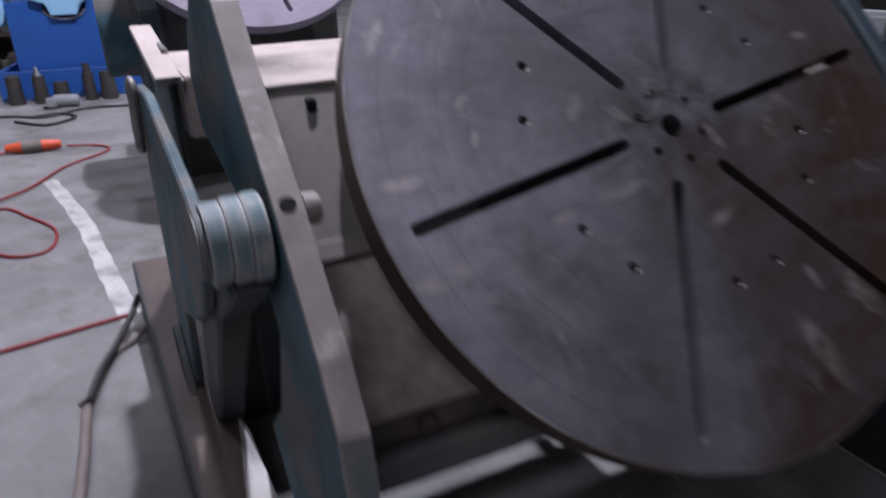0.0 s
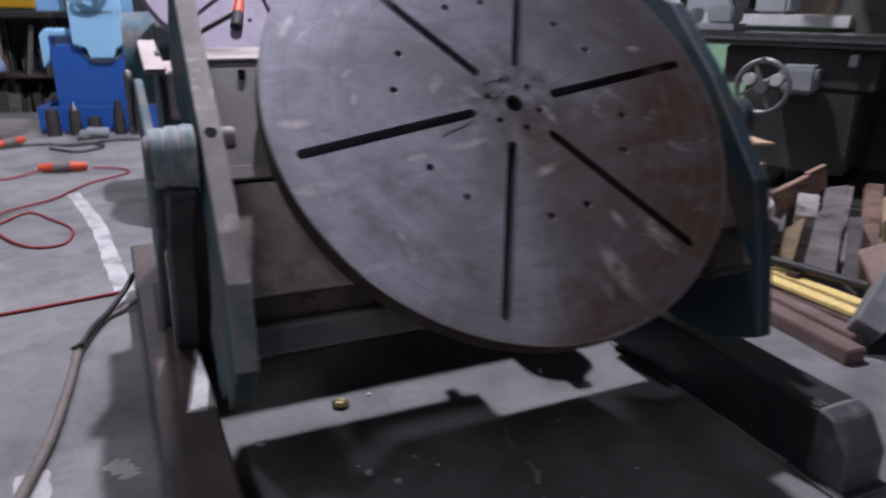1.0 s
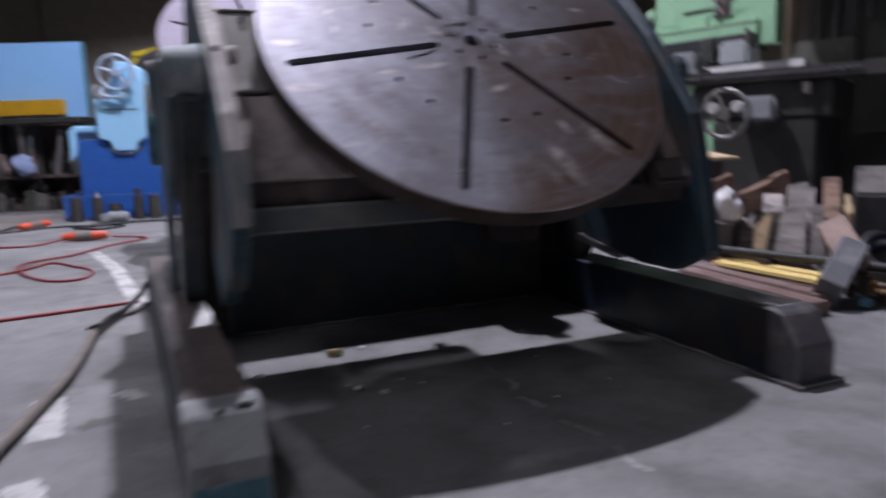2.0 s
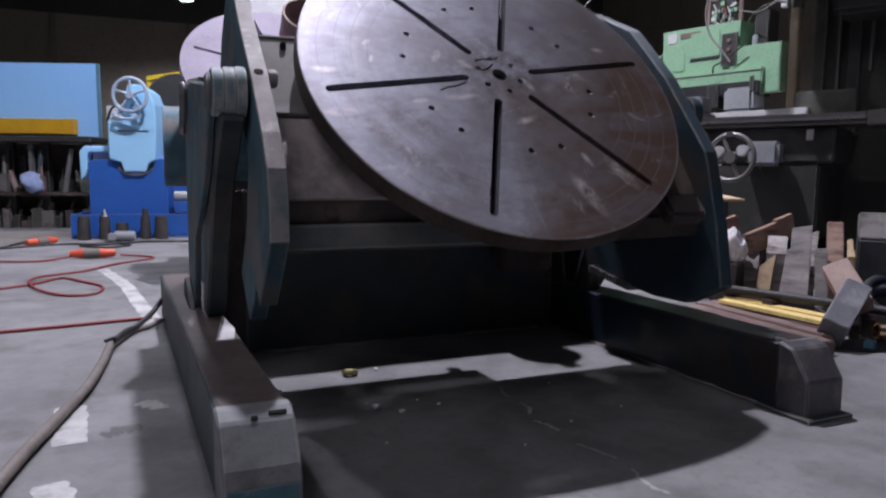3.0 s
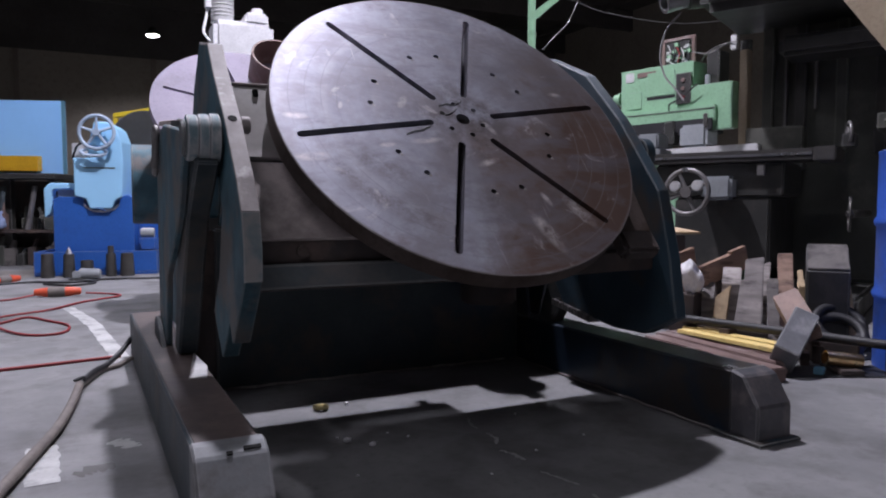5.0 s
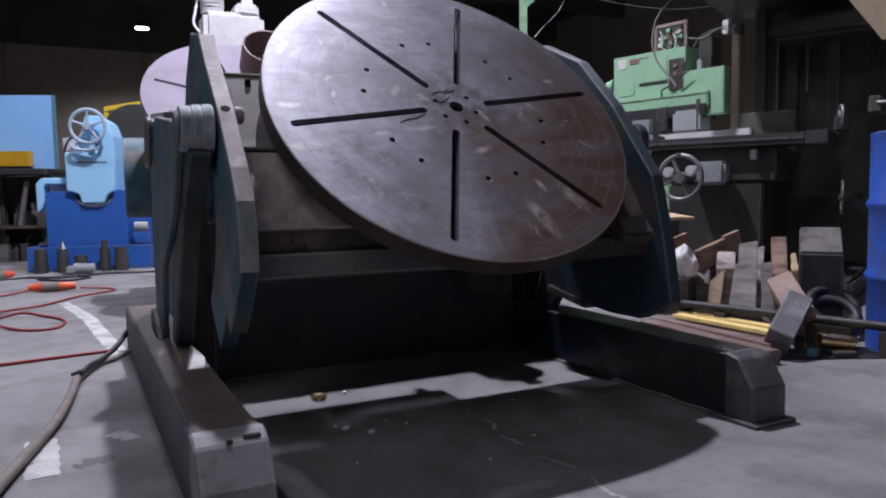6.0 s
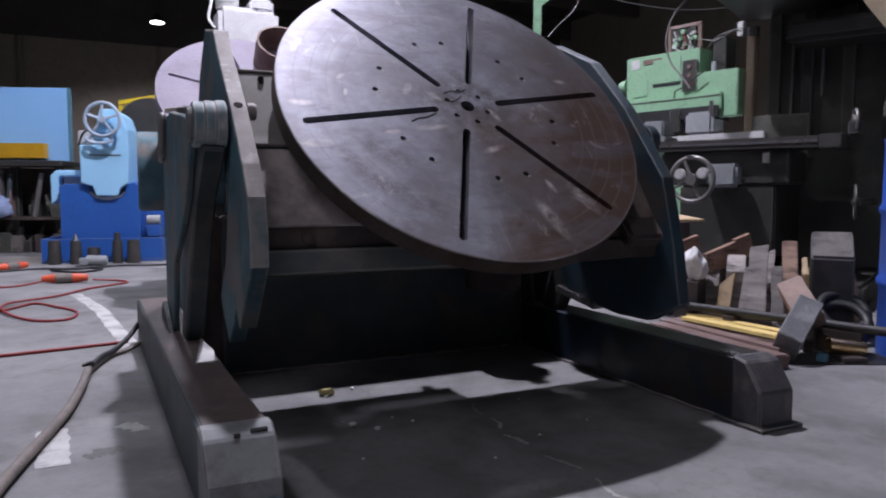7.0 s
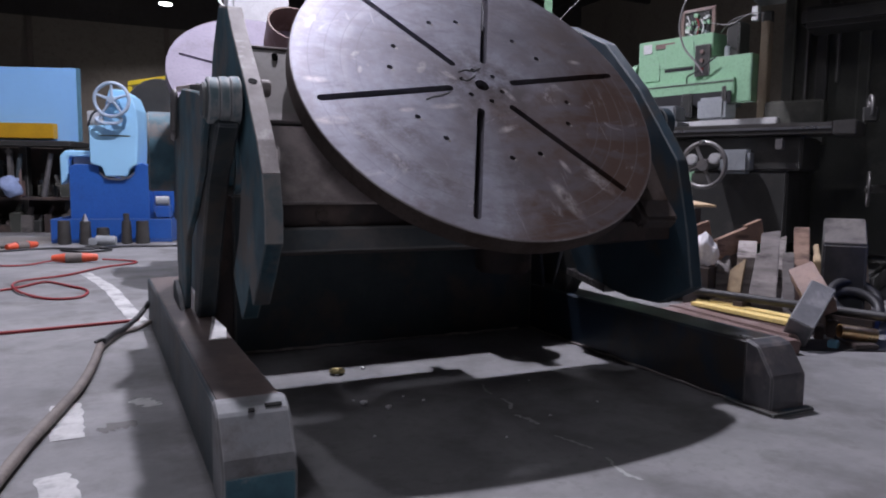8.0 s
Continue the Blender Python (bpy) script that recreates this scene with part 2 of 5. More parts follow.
M_BLACK = surface("black_rubber", (0.018, 0.018, 0.02), (0.026, 0.026, 0.028), scale=10.0, rough=0.55)
M_SKY = surface("light_blue_paint", (0.37, 0.71, 1.0), (0.355, 0.68, 0.97), scale=1.5, grain=20.0, rough=0.4, bump=0.0, grit=0.95)
M_ROYAL = surface("royal_blue_paint", (0.028, 0.125, 0.47), (0.024, 0.11, 0.42), stain=(0.03, 0.08, 0.27), scale=4.0, rough=0.4, stain_at=(0.6, 0.8), wear=(0.2, 0.25, 0.4))
M_YELLOW = surface("yellow_paint", (0.75, 0.58, 0.03), (0.66, 0.5, 0.03), scale=6.0, rough=0.45)
M_AMBER = surface("amber_paint", (0.65, 0.37, 0.02), (0.55, 0.31, 0.02), scale=6.0, rough=0.45)
M_GREEN = surface("mint_green_paint", (0.29, 0.50, 0.32), (0.255, 0.455, 0.285), stain=(0.17, 0.30, 0.19), scale=6.0, rough=0.45, wear=(0.3, 0.45, 0.33), stain_at=(0.58, 0.74))
M_WHITE = plain("white_plastic", (0.88, 0.88, 0.9), 0.35)
M_DRUM = surface("dark_blue_drum_paint", (0.03, 0.10, 0.46), (0.025, 0.085, 0.4), stain=(0.03, 0.06, 0.2), scale=5.0, rough=0.4, wear=(0.2, 0.25, 0.35))
M_GREY = surface("grey_enamel", (0.34, 0.36, 0.38), (0.28, 0.30, 0.31), scale=6.0, rough=0.5)
M_RED = plain("red_rubber", (0.30, 0.03, 0.035), 0.5)
M_ORANGE = plain("orange_plastic", (0.72, 0.10, 0.04), 0.45)
M_TAPE = surface("floor_line_paint", (0.56, 0.56, 0.55), (0.45, 0.45, 0.445), stain=(0.28, 0.28, 0.285), scale=10.0, grain=50.0, rough=0.8, stain_at=(0.5, 0.64))
M_HOSE = surface("dusty_hose", (0.22, 0.19, 0.17), (0.16, 0.14, 0.13), scale=14.0, rough=0.7)
M_WOOD = surface("weathered_timber", (0.31, 0.28, 0.265), (0.17, 0.15, 0.145), stain=(0.06, 0.05, 0.047), scale=5.0, grain=40.0, rough=0.75, stretch=(1, 1, 5), random_tint=0.4)
M_WOOD_BROWN = surface("reddish_brown_timber", (0.36, 0.235, 0.17), (0.24, 0.15, 0.11), stain=(0.10, 0.06, 0.045), scale=5.0, grain=40.0, rough=0.75, stretch=(1, 1, 5))
M_PLY = surface("raw_pine", (0.58, 0.44, 0.28), (0.5, 0.37, 0.22), stain=(0.25, 0.17, 0.10), scale=5.0, grain=40.0, rough=0.65, random_tint=0.2)
M_RUST = surface("brown_rusted_steel", (0.24, 0.165, 0.15), (0.17, 0.115, 0.10), stain=(0.3, 0.25, 0.245), scale=7.0, rough=0.7, metal=0.2)
M_COPPER = surface("bright_copper_tube", (0.97, 0.74, 0.42), (0.9, 0.6, 0.32), scale=9.0, rough=0.3, metal=1.0)
M_LAMP = glowing("lamp_glow", (0.95, 0.97, 1.0), 12.0)
M_RAG = surface("white_cotton_rag", (0.8, 0.78, 0.79), (0.66, 0.64, 0.66), scale=12.0, rough=0.9)
M_BLUE_RAG = surface("pale_blue_rag", (0.36, 0.45, 0.68), (0.28, 0.36, 0.58), scale=12.0, rough=0.9)
M_CARD = surface("brown_cardboard", (0.42, 0.34, 0.24), (0.36, 0.29, 0.2), scale=5.0, rough=0.8)

# Darker copy of the teal for the right side, with shade put into its colour.
M_BLUE_SHADED = surface("shaded_dark_teal_paint", (0.020, 0.036, 0.060), (0.014, 0.024, 0.038), stain=(0.04, 0.034, 0.03), scale=5.0, grain=70.0, rough=0.42, wear=(0.14, 0.15, 0.16), stain_at=(0.46, 0.6))
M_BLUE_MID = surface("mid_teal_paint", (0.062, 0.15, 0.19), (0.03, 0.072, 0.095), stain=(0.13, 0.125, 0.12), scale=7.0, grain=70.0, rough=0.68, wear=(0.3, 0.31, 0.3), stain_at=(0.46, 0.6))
M_RING = surface("dusty_teal_ring", (0.24, 0.30, 0.315), (0.10, 0.195, 0.225), stain=(0.48, 0.48, 0.47), scale=14.0, grain=80.0, rough=0.6, bump=0.25, wear=(0.5, 0.5, 0.5), stain_at=(0.46, 0.62))
M_GREY_STEEL = surface("grey_worn_steel", (0.27, 0.26, 0.255), (0.2, 0.19, 0.19), scale=10.0, rough=0.42, metal=0.5, bump=0.08)
M_PALE_STEEL = surface("pale_dusty_steel", (0.28, 0.247, 0.325), (0.24, 0.212, 0.28), stain=(0.195, 0.172, 0.21), scale=4.0, rough=0.65)
M_PALE = plain("pale_grey_enamel", (0.58, 0.58, 0.58), 0.45)
M_PALE_BLUE = plain("pale_blue_steel", (0.45, 0.56, 0.70), 0.4)
M_SKY_DULL = surface("dull_light_blue_sheet", (0.30, 0.60, 1.0), (0.285, 0.57, 0.95), scale=1.2, grain=20.0, rough=0.5, bump=0.0, grit=0.95)
M_TEAL = plain("dull_teal", (0.12, 0.27, 0.36), 0.5)
M_CHALK = surface("chalk_trace", (0.42, 0.42, 0.41), (0.34, 0.34, 0.335), stain=(0.27, 0.27, 0.27), scale=18.0, rough=0.8)
M_BRASS = surface("dull_brass", (0.35, 0.30, 0.14), (0.28, 0.24, 0.12), scale=30.0, rough=0.45, metal=0.7)
M_YELLOW_PALE = surface("worn_yellow_paint", (0.95, 0.74, 0.30), (0.86, 0.66, 0.25), stain=(0.6, 0.45, 0.2), scale=9.0, rough=0.5, stain_at=(0.58, 0.75))
M_BRACKET = surface("brown_scaled_steel", (0.30, 0.205, 0.17), (0.23, 0.17, 0.15), stain=(0.34, 0.32, 0.33), scale=9.0, rough=0.6, metal=0.2)
M_BROWN = surface("brown_oily_dirt", (0.09, 0.063, 0.054), (0.058, 0.046, 0.043), stain=(0.135, 0.10, 0.086), scale=5.0, grain=45.0, rough=0.62, bump=0.25, stain_at=(0.5, 0.68))
M_NOSE = surface("scuffed_dark_nose_paint", (0.11, 0.10, 0.105), (0.06, 0.065, 0.075), stain=(0.19, 0.165, 0.16), scale=9.0, grain=70.0, rough=0.5, wear=(0.3, 0.29, 0.28))
M_BEAM = surface("grimy_beam_paint", (0.062, 0.082, 0.092), (0.04, 0.056, 0.066), stain=(0.095, 0.086, 0.078), scale=4.0, grain=60.0, rough=0.6, stain_at=(0.5, 0.66), wear=(0.24, 0.23, 0.22))
M_MILL = surface("grey_green_machine_paint", (0.088, 0.092, 0.078), (0.06, 0.064, 0.054), stain=(0.13, 0.126, 0.108), scale=3.0, grain=50.0, rough=0.5, wear=(0.3, 0.3, 0.27))
M_LEG = surface("grimy_leg_paint", (0.036, 0.056, 0.066), (0.022, 0.034, 0.042), stain=(0.075, 0.068, 0.06), scale=6.0, grain=70.0, rough=0.65, wear=(0.2, 0.2, 0.2), stain_at=(0.46, 0.6))
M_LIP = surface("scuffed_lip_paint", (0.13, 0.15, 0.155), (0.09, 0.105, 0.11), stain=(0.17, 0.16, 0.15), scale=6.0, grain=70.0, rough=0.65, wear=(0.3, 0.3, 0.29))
M_DULL = surface("dull_blue_grey_steel", (0.2, 0.205, 0.22), (0.14, 0.143, 0.155), stain=(0.3, 0.3, 0.31), scale=10.0, grain=70.0, rough=0.55, metal=0.2, wear=(0.4, 0.4, 0.4))
M_NOSE_PALE = surface("scuffed_pale_nose", (0.235, 0.235, 0.24), (0.16, 0.175, 0.185), stain=(0.10, 0.09, 0.085), scale=7.0, grain=70.0, rough=0.6, wear=(0.42, 0.41, 0.40), stain_at=(0.52, 0.68))
M_TEAL_CHIPPED = surface("chipped_teal_paint", (0.05, 0.15, 0.19), (0.035, 0.10, 0.135), stain=(0.19, 0.22, 0.23), scale=14.0, grain=80.0, rough=0.5, bump=0.3, stain_at=(0.52, 0.58), wear=(0.3, 0.32, 0.32))
M_DUSTY = surface("dusty_grey_block", (0.17, 0.155, 0.144), (0.12, 0.11, 0.104), stain=(0.05, 0.047, 0.045), scale=6.0, rough=0.8)


M_PANEL = surface("dusty_grey_panel", (0.30, 0.285, 0.27), (0.235, 0.225, 0.21), stain=(0.22, 0.2, 0.19), scale=5.0, grain=60.0, rough=0.75, wear=(0.3, 0.28, 0.27), stain_at=(0.48, 0.66))


# ---- builders ----
def thing(name, place, label, category, group="", kind=""):
    ob = new(name)
    ob.location = place
    ob.empty_display_size = 0.05
    return tagged(ob, label, category, group, kind)


def part(name, bm, material, parent=None, label="", at=None, smooth=False):
    """Links a bmesh as one mesh object, as a part where it has a parent. at: the pose of its local space in the world."""
    me = bpy.data.meshes.new(name)
    bm.normal_update()
    bm.to_mesh(me)
    bm.free()
    me.materials.append(material)
    if smooth:
        for p in me.polygons:
            p.use_smooth = True
        me.set_sharp_from_angle(angle=radians(40))
    ob = new(name, me)
    ob.matrix_basis = at if at is not None else Matrix()
    if parent is not None:
        ob.parent = parent
        ob.matrix_parent_inverse = parent.matrix_basis.inverted()
    if label:
        ob["label"] = label
    return ob


def box(lo, hi, bevel=0.004, bm=None, turn=None):
    bm2 = bmesh.new()
    c = [(a + b) / 2 for a, b in zip(lo, hi)]
    bmesh.ops.create_cube(bm2, size=1, matrix=Matrix.Translation(c) @ Matrix.Diagonal([max(1e-4, b - a) for a, b in zip(lo, hi)] + [1]))
    if bevel:
        bmesh.ops.bevel(bm2, geom=bm2.edges[:], offset=min(bevel, 0.45 * min(b - a for a, b in zip(lo, hi))), segments=2, affect="EDGES")
    if turn is not None:
        bm2.transform(turn)
    return joined(bm, bm2)


def joined(bm, other):
    if bm is None:
        return other
    me = bpy.data.meshes.new("join")
    other.to_mesh(me)
    bm.from_mesh(me)
    other.free()
    bpy.data.meshes.remove(me)
    return bm


def slab(outline, axis, lo, hi, bevel=0.003, bm=None):
    """A plate: an outline in the other two axes, from lo to hi along the axis."""
    bm2 = bmesh.new()
    n = "xyz".index(axis)

    def point(a, b, c):
        v = [a, b]
        v.insert(n, c)
        return v
    rows = [[bm2.verts.new(point(a, b, c)) for a, b in outline] for c in (lo, hi)]
    k = len(outline)
    bm2.faces.new(rows[0][::-1])
    bm2.faces.new(rows[1])
    for i in range(k):
        bm2.faces.new((rows[0][i], rows[0][(i + 1) % k], rows[1][(i + 1) % k], rows[1][i]))
    bmesh.ops.recalc_face_normals(bm2, faces=bm2.faces[:])
    if bevel:
        bmesh.ops.bevel(bm2, geom=bm2.edges[:], offset=bevel, segments=1, affect="EDGES")
    return joined(bm, bm2)


def rod(a, b, r, r2=None, sides=24, bm=None, bevel=0.0):
    a, b = Vector(a), Vector(b)
    bm2 = bmesh.new()
    turn = (b - a).to_track_quat("Z", "Y").to_matrix().to_4x4()
    bmesh.ops.create_cone(bm2, cap_ends=True, segments=sides, radius1=r, radius2=r if r2 is None else r2, depth=(b - a).length,
                          matrix=Matrix.Translation((a + b) / 2) @ turn)
    if bevel:
        rims = [e for e in bm2.edges if len(e.link_faces) == 2 and e.calc_face_angle(0) > 1.0]
        bmesh.ops.bevel(bm2, geom=rims, offset=bevel, segments=2, affect="EDGES")
    return joined(bm, bm2)


def pipe(a, b, r, inner, sides=32, bm=None):
    """A hollow tube from a to b."""
    a, b = Vector(a), Vector(b)
    turn = (b - a).to_track_quat("Z", "Y").to_matrix().to_4x4()
    h = (b - a).length
    bm2 = bmesh.new()
    rings = []
    for rr, z in ((r, 0), (r, h), (inner, h), (inner, 0)):
        rings.append([bm2.verts.new((rr * math.cos(2 * math.pi * i / sides), rr * math.sin(2 * math.pi * i / sides), z)) for i in range(sides)])
    for p, q in ((0, 1), (1, 2), (2, 3), (3, 0)):
        for i in range(sides):
            j = (i + 1) % sides
            bm2.faces.new((rings[p][i], rings[p][j], rings[q][j], rings[q][i]))
    bmesh.ops.recalc_face_normals(bm2, faces=bm2.faces[:])
    bm2.transform(Matrix.Translation(a) @ turn)
    return joined(bm, bm2)


def torus(center, normal, r, tube, sides=40, ring=10, bm=None):
    bm2 = bmesh.new()
    turn = Matrix.Translation(center) @ Vector(normal).to_track_quat("Z", "Y").to_matrix().to_4x4()
    grid = [[bm2.verts.new(turn @ Vector(((r + tube * math.cos(q)) * math.cos(p), (r + tube * math.cos(q)) * math.sin(p), tube * math.sin(q))))
             for q in [2 * math.pi * j / ring for j in range(ring)]] for p in [2 * math.pi * i / sides for i in range(sides)]]
    for i in range(sides):
        for j in range(ring):
            bm2.faces.new((grid[i][j], grid[(i + 1) % sides][j], grid[(i + 1) % sides][(j + 1) % ring], grid[i][(j + 1) % ring]))
    return joined(bm, bm2)


def smooth_line(points, steps=8):
    """Points along a Catmull-Rom line through the given ones."""
    p = [Vector(q) for q in points]
    p = [2 * p[0] - p[1]] + p + [2 * p[-1] - p[-2]]
    out = []
    for i in range(1, len(p) - 2):
        for s in range(steps):
            t = s / steps
            out.append(0.5 * (2 * p[i] + (p[i + 1] - p[i - 1]) * t + (2 * p[i - 1] - 5 * p[i] + 4 * p[i + 1] - p[i + 2]) * t * t
                              + (3 * p[i] - p[i - 1] - 3 * p[i + 1] + p[i + 2]) * t ** 3))
    out.append(p[-2])
    return out


def cord(points, r, sides=8, steps=8, bm=None):
    line = smooth_line(points, steps) if steps else [Vector(q) for q in points]
    bm2 = bmesh.new()
    rings = []
    for i, q in enumerate(line):
        d = (line[min(i + 1, len(line) - 1)] - line[max(i - 1, 0)]).normalized()
        a = d.cross(Vector((0, 0, 1)) if abs(d.z) < 0.9 else Vector((1, 0, 0))).normalized()
        b = d.cross(a)
        rings.append([bm2.verts.new(q + r * (math.cos(2 * math.pi * k / sides) * a + math.sin(2 * math.pi * k / sides) * b)) for k in range(sides)])
    for u, v in zip(rings, rings[1:]):
        for k in range(sides):
            bm2.faces.new((u[k], u[(k + 1) % sides], v[(k + 1) % sides], v[k]))
    bm2.faces.new(rings[0][::-1])
    bm2.faces.new(rings[-1])
    bmesh.ops.recalc_face_normals(bm2, faces=bm2.faces[:])
    return joined(bm, bm2)


def pierced(outer, holes, depth):
    """A plate in the local xy plane, its face at z = 0 and its back at -depth, with openings right through it."""
    bm2 = bmesh.new()
    loops, edges = [], []
    for loop in [outer] + holes:
        vs = [bm2.verts.new((x, y, 0)) for x, y in loop]
        loops.append(vs)
        edges += [bm2.edges.new((vs[i], vs[(i + 1) % len(vs)])) for i in range(len(vs))]
    bmesh.ops.triangle_fill(bm2, use_beauty=True, use_dissolve=False, edges=edges)
    top = bm2.faces[:]
    made = bmesh.ops.extrude_face_region(bm2, geom=top)
    low = [v for v in made["geom"] if isinstance(v, bmesh.types.BMVert)]
    for v in low:
        v.co.z -= depth
    bmesh.ops.recalc_face_normals(bm2, faces=bm2.faces[:])
    return bm2


def circle(x, y, r, n=16):
    return [(x + r * math.cos(2 * math.pi * i / n), y + r * math.sin(2 * math.pi * i / n)) for i in range(n)]


def slot(angle, r0, r1, width, n=6):
    """A round-ended slot along a radius."""
    c, s, h = math.cos(angle), math.sin(angle), width / 2
    pts = [(r1 + h * math.cos(a), h * math.sin(a)) for a in [math.pi * (i / n - 0.5) for i in range(n + 1)]]
    pts += [(r0 - h * math.cos(a), -h * math.sin(a)) for a in [math.pi * (i / n - 0.5) for i in range(n + 1)]]
    return [(x * c - y * s, x * s + y * c) for x, y in pts]


# ---- hall ----
def floor():
    bm = bmesh.new()
    bmesh.ops.create_grid(bm, x_segments=1, y_segments=1, size=1, matrix=Matrix.Translation((0, 5, 0)) @ Matrix.Diagonal((16, 18, 1, 1)))
    tagged(part("floor", bm, M_FLOOR), "smooth grey concrete workshop floor with stains", "floor", kind="structure")


def walls():
    for name, lo, hi, text in (("wall_north", (-16, 22.6, 0), (16, 22.9, 5.25), "dim painted far wall of the workshop"),
                               ("wall_south", (-16, -13.3, 0), (16, -13, 7.4), "dim painted workshop wall"),
                               ("wall_west", (-16.3, -13, 0), (-16, 22.9, 7.4), "dim painted workshop side wall"),
                               ("wall_east", (16, -13, 0), (16.3, 22.9, 7.4), "dim painted workshop side wall")):
        tagged(part(name, box(lo, hi, 0), M_WALL), text, "wall", kind="structure")
    for k, x in enumerate((-8.4, -3.0, 0.75, 5.6, 10.4)):
        tagged(part("wall_column_%d" % (k + 1), box((x - 0.07, 22.5, 0), (x + 0.07, 22.598, 5.24), 0.004), M_COLUMN), "slim dull brown steel column against the far wall", "column", kind="structure")
    bm = box((-16, -13, 7.4), (16, 22.9, 7.6), 0)
    box((-16, 22.62, 5.25), (16, 22.9, 7.4), 0, bm)
    for i in range(9):
        y = -10 + 4 * i
        box((-16, y - 0.08, 6.7), (16, y + 0.08, 7.4), 0, bm)
    for i in range(12):
        x = -15 + 2.7 * i
        box((x - 0.04, -13, 7.2), (x + 0.04, 22.6, 7.4), 0, bm)
    tagged(part("ceiling", bm, M_ROOF), "dark sheet-metal roof with steel beams", "ceiling", kind="structure")


def high_bay(place, first=[None]):
    if first[0] is not None and place[2] > 5.5:
        return copy_thing(first[0], Matrix.Translation(place))
    x, y, z = place
    lampshade = thing("ceiling_lamp", place, "round high-bay ceiling lamp, switched on, in a set with added fill lamps", "lamp", "high-bay lamps")
    part("housing", rod((x, y, z + 0.05), (x, y, z + 0.25), 0.2, 0.09, bevel=0.01), M_CAST, lampshade, smooth=True)
    part("lens", rod((x, y, z + 0.025), (x, y, z + 0.045), 0.165), M_LAMP, lampshade, "glowing white lens")
    part("hook", rod((x, y, z + 0.24), (x, y, 7.45), 0.012, sides=8), M_CAST, lampshade)
    first[0] = first[0] or lampshade
    return lampshade


floor()
walls()
# The added fill lights get a lamp body as well.
for place in [KEY_LAMP] + HALL_AND_FILL_LAMPS:
    high_bay(place)


# ---- the tilting positioner ----
PLATE_AT = Matrix(((1, 0, 0, -0.006), (0, 0.645, -0.764, 0.016), (0, 0.764, 0.645, 0.911), (0, 0, 0, 1)))
PLATE_R = 0.543
TURN_OF_SLOTS = radians(10.3)


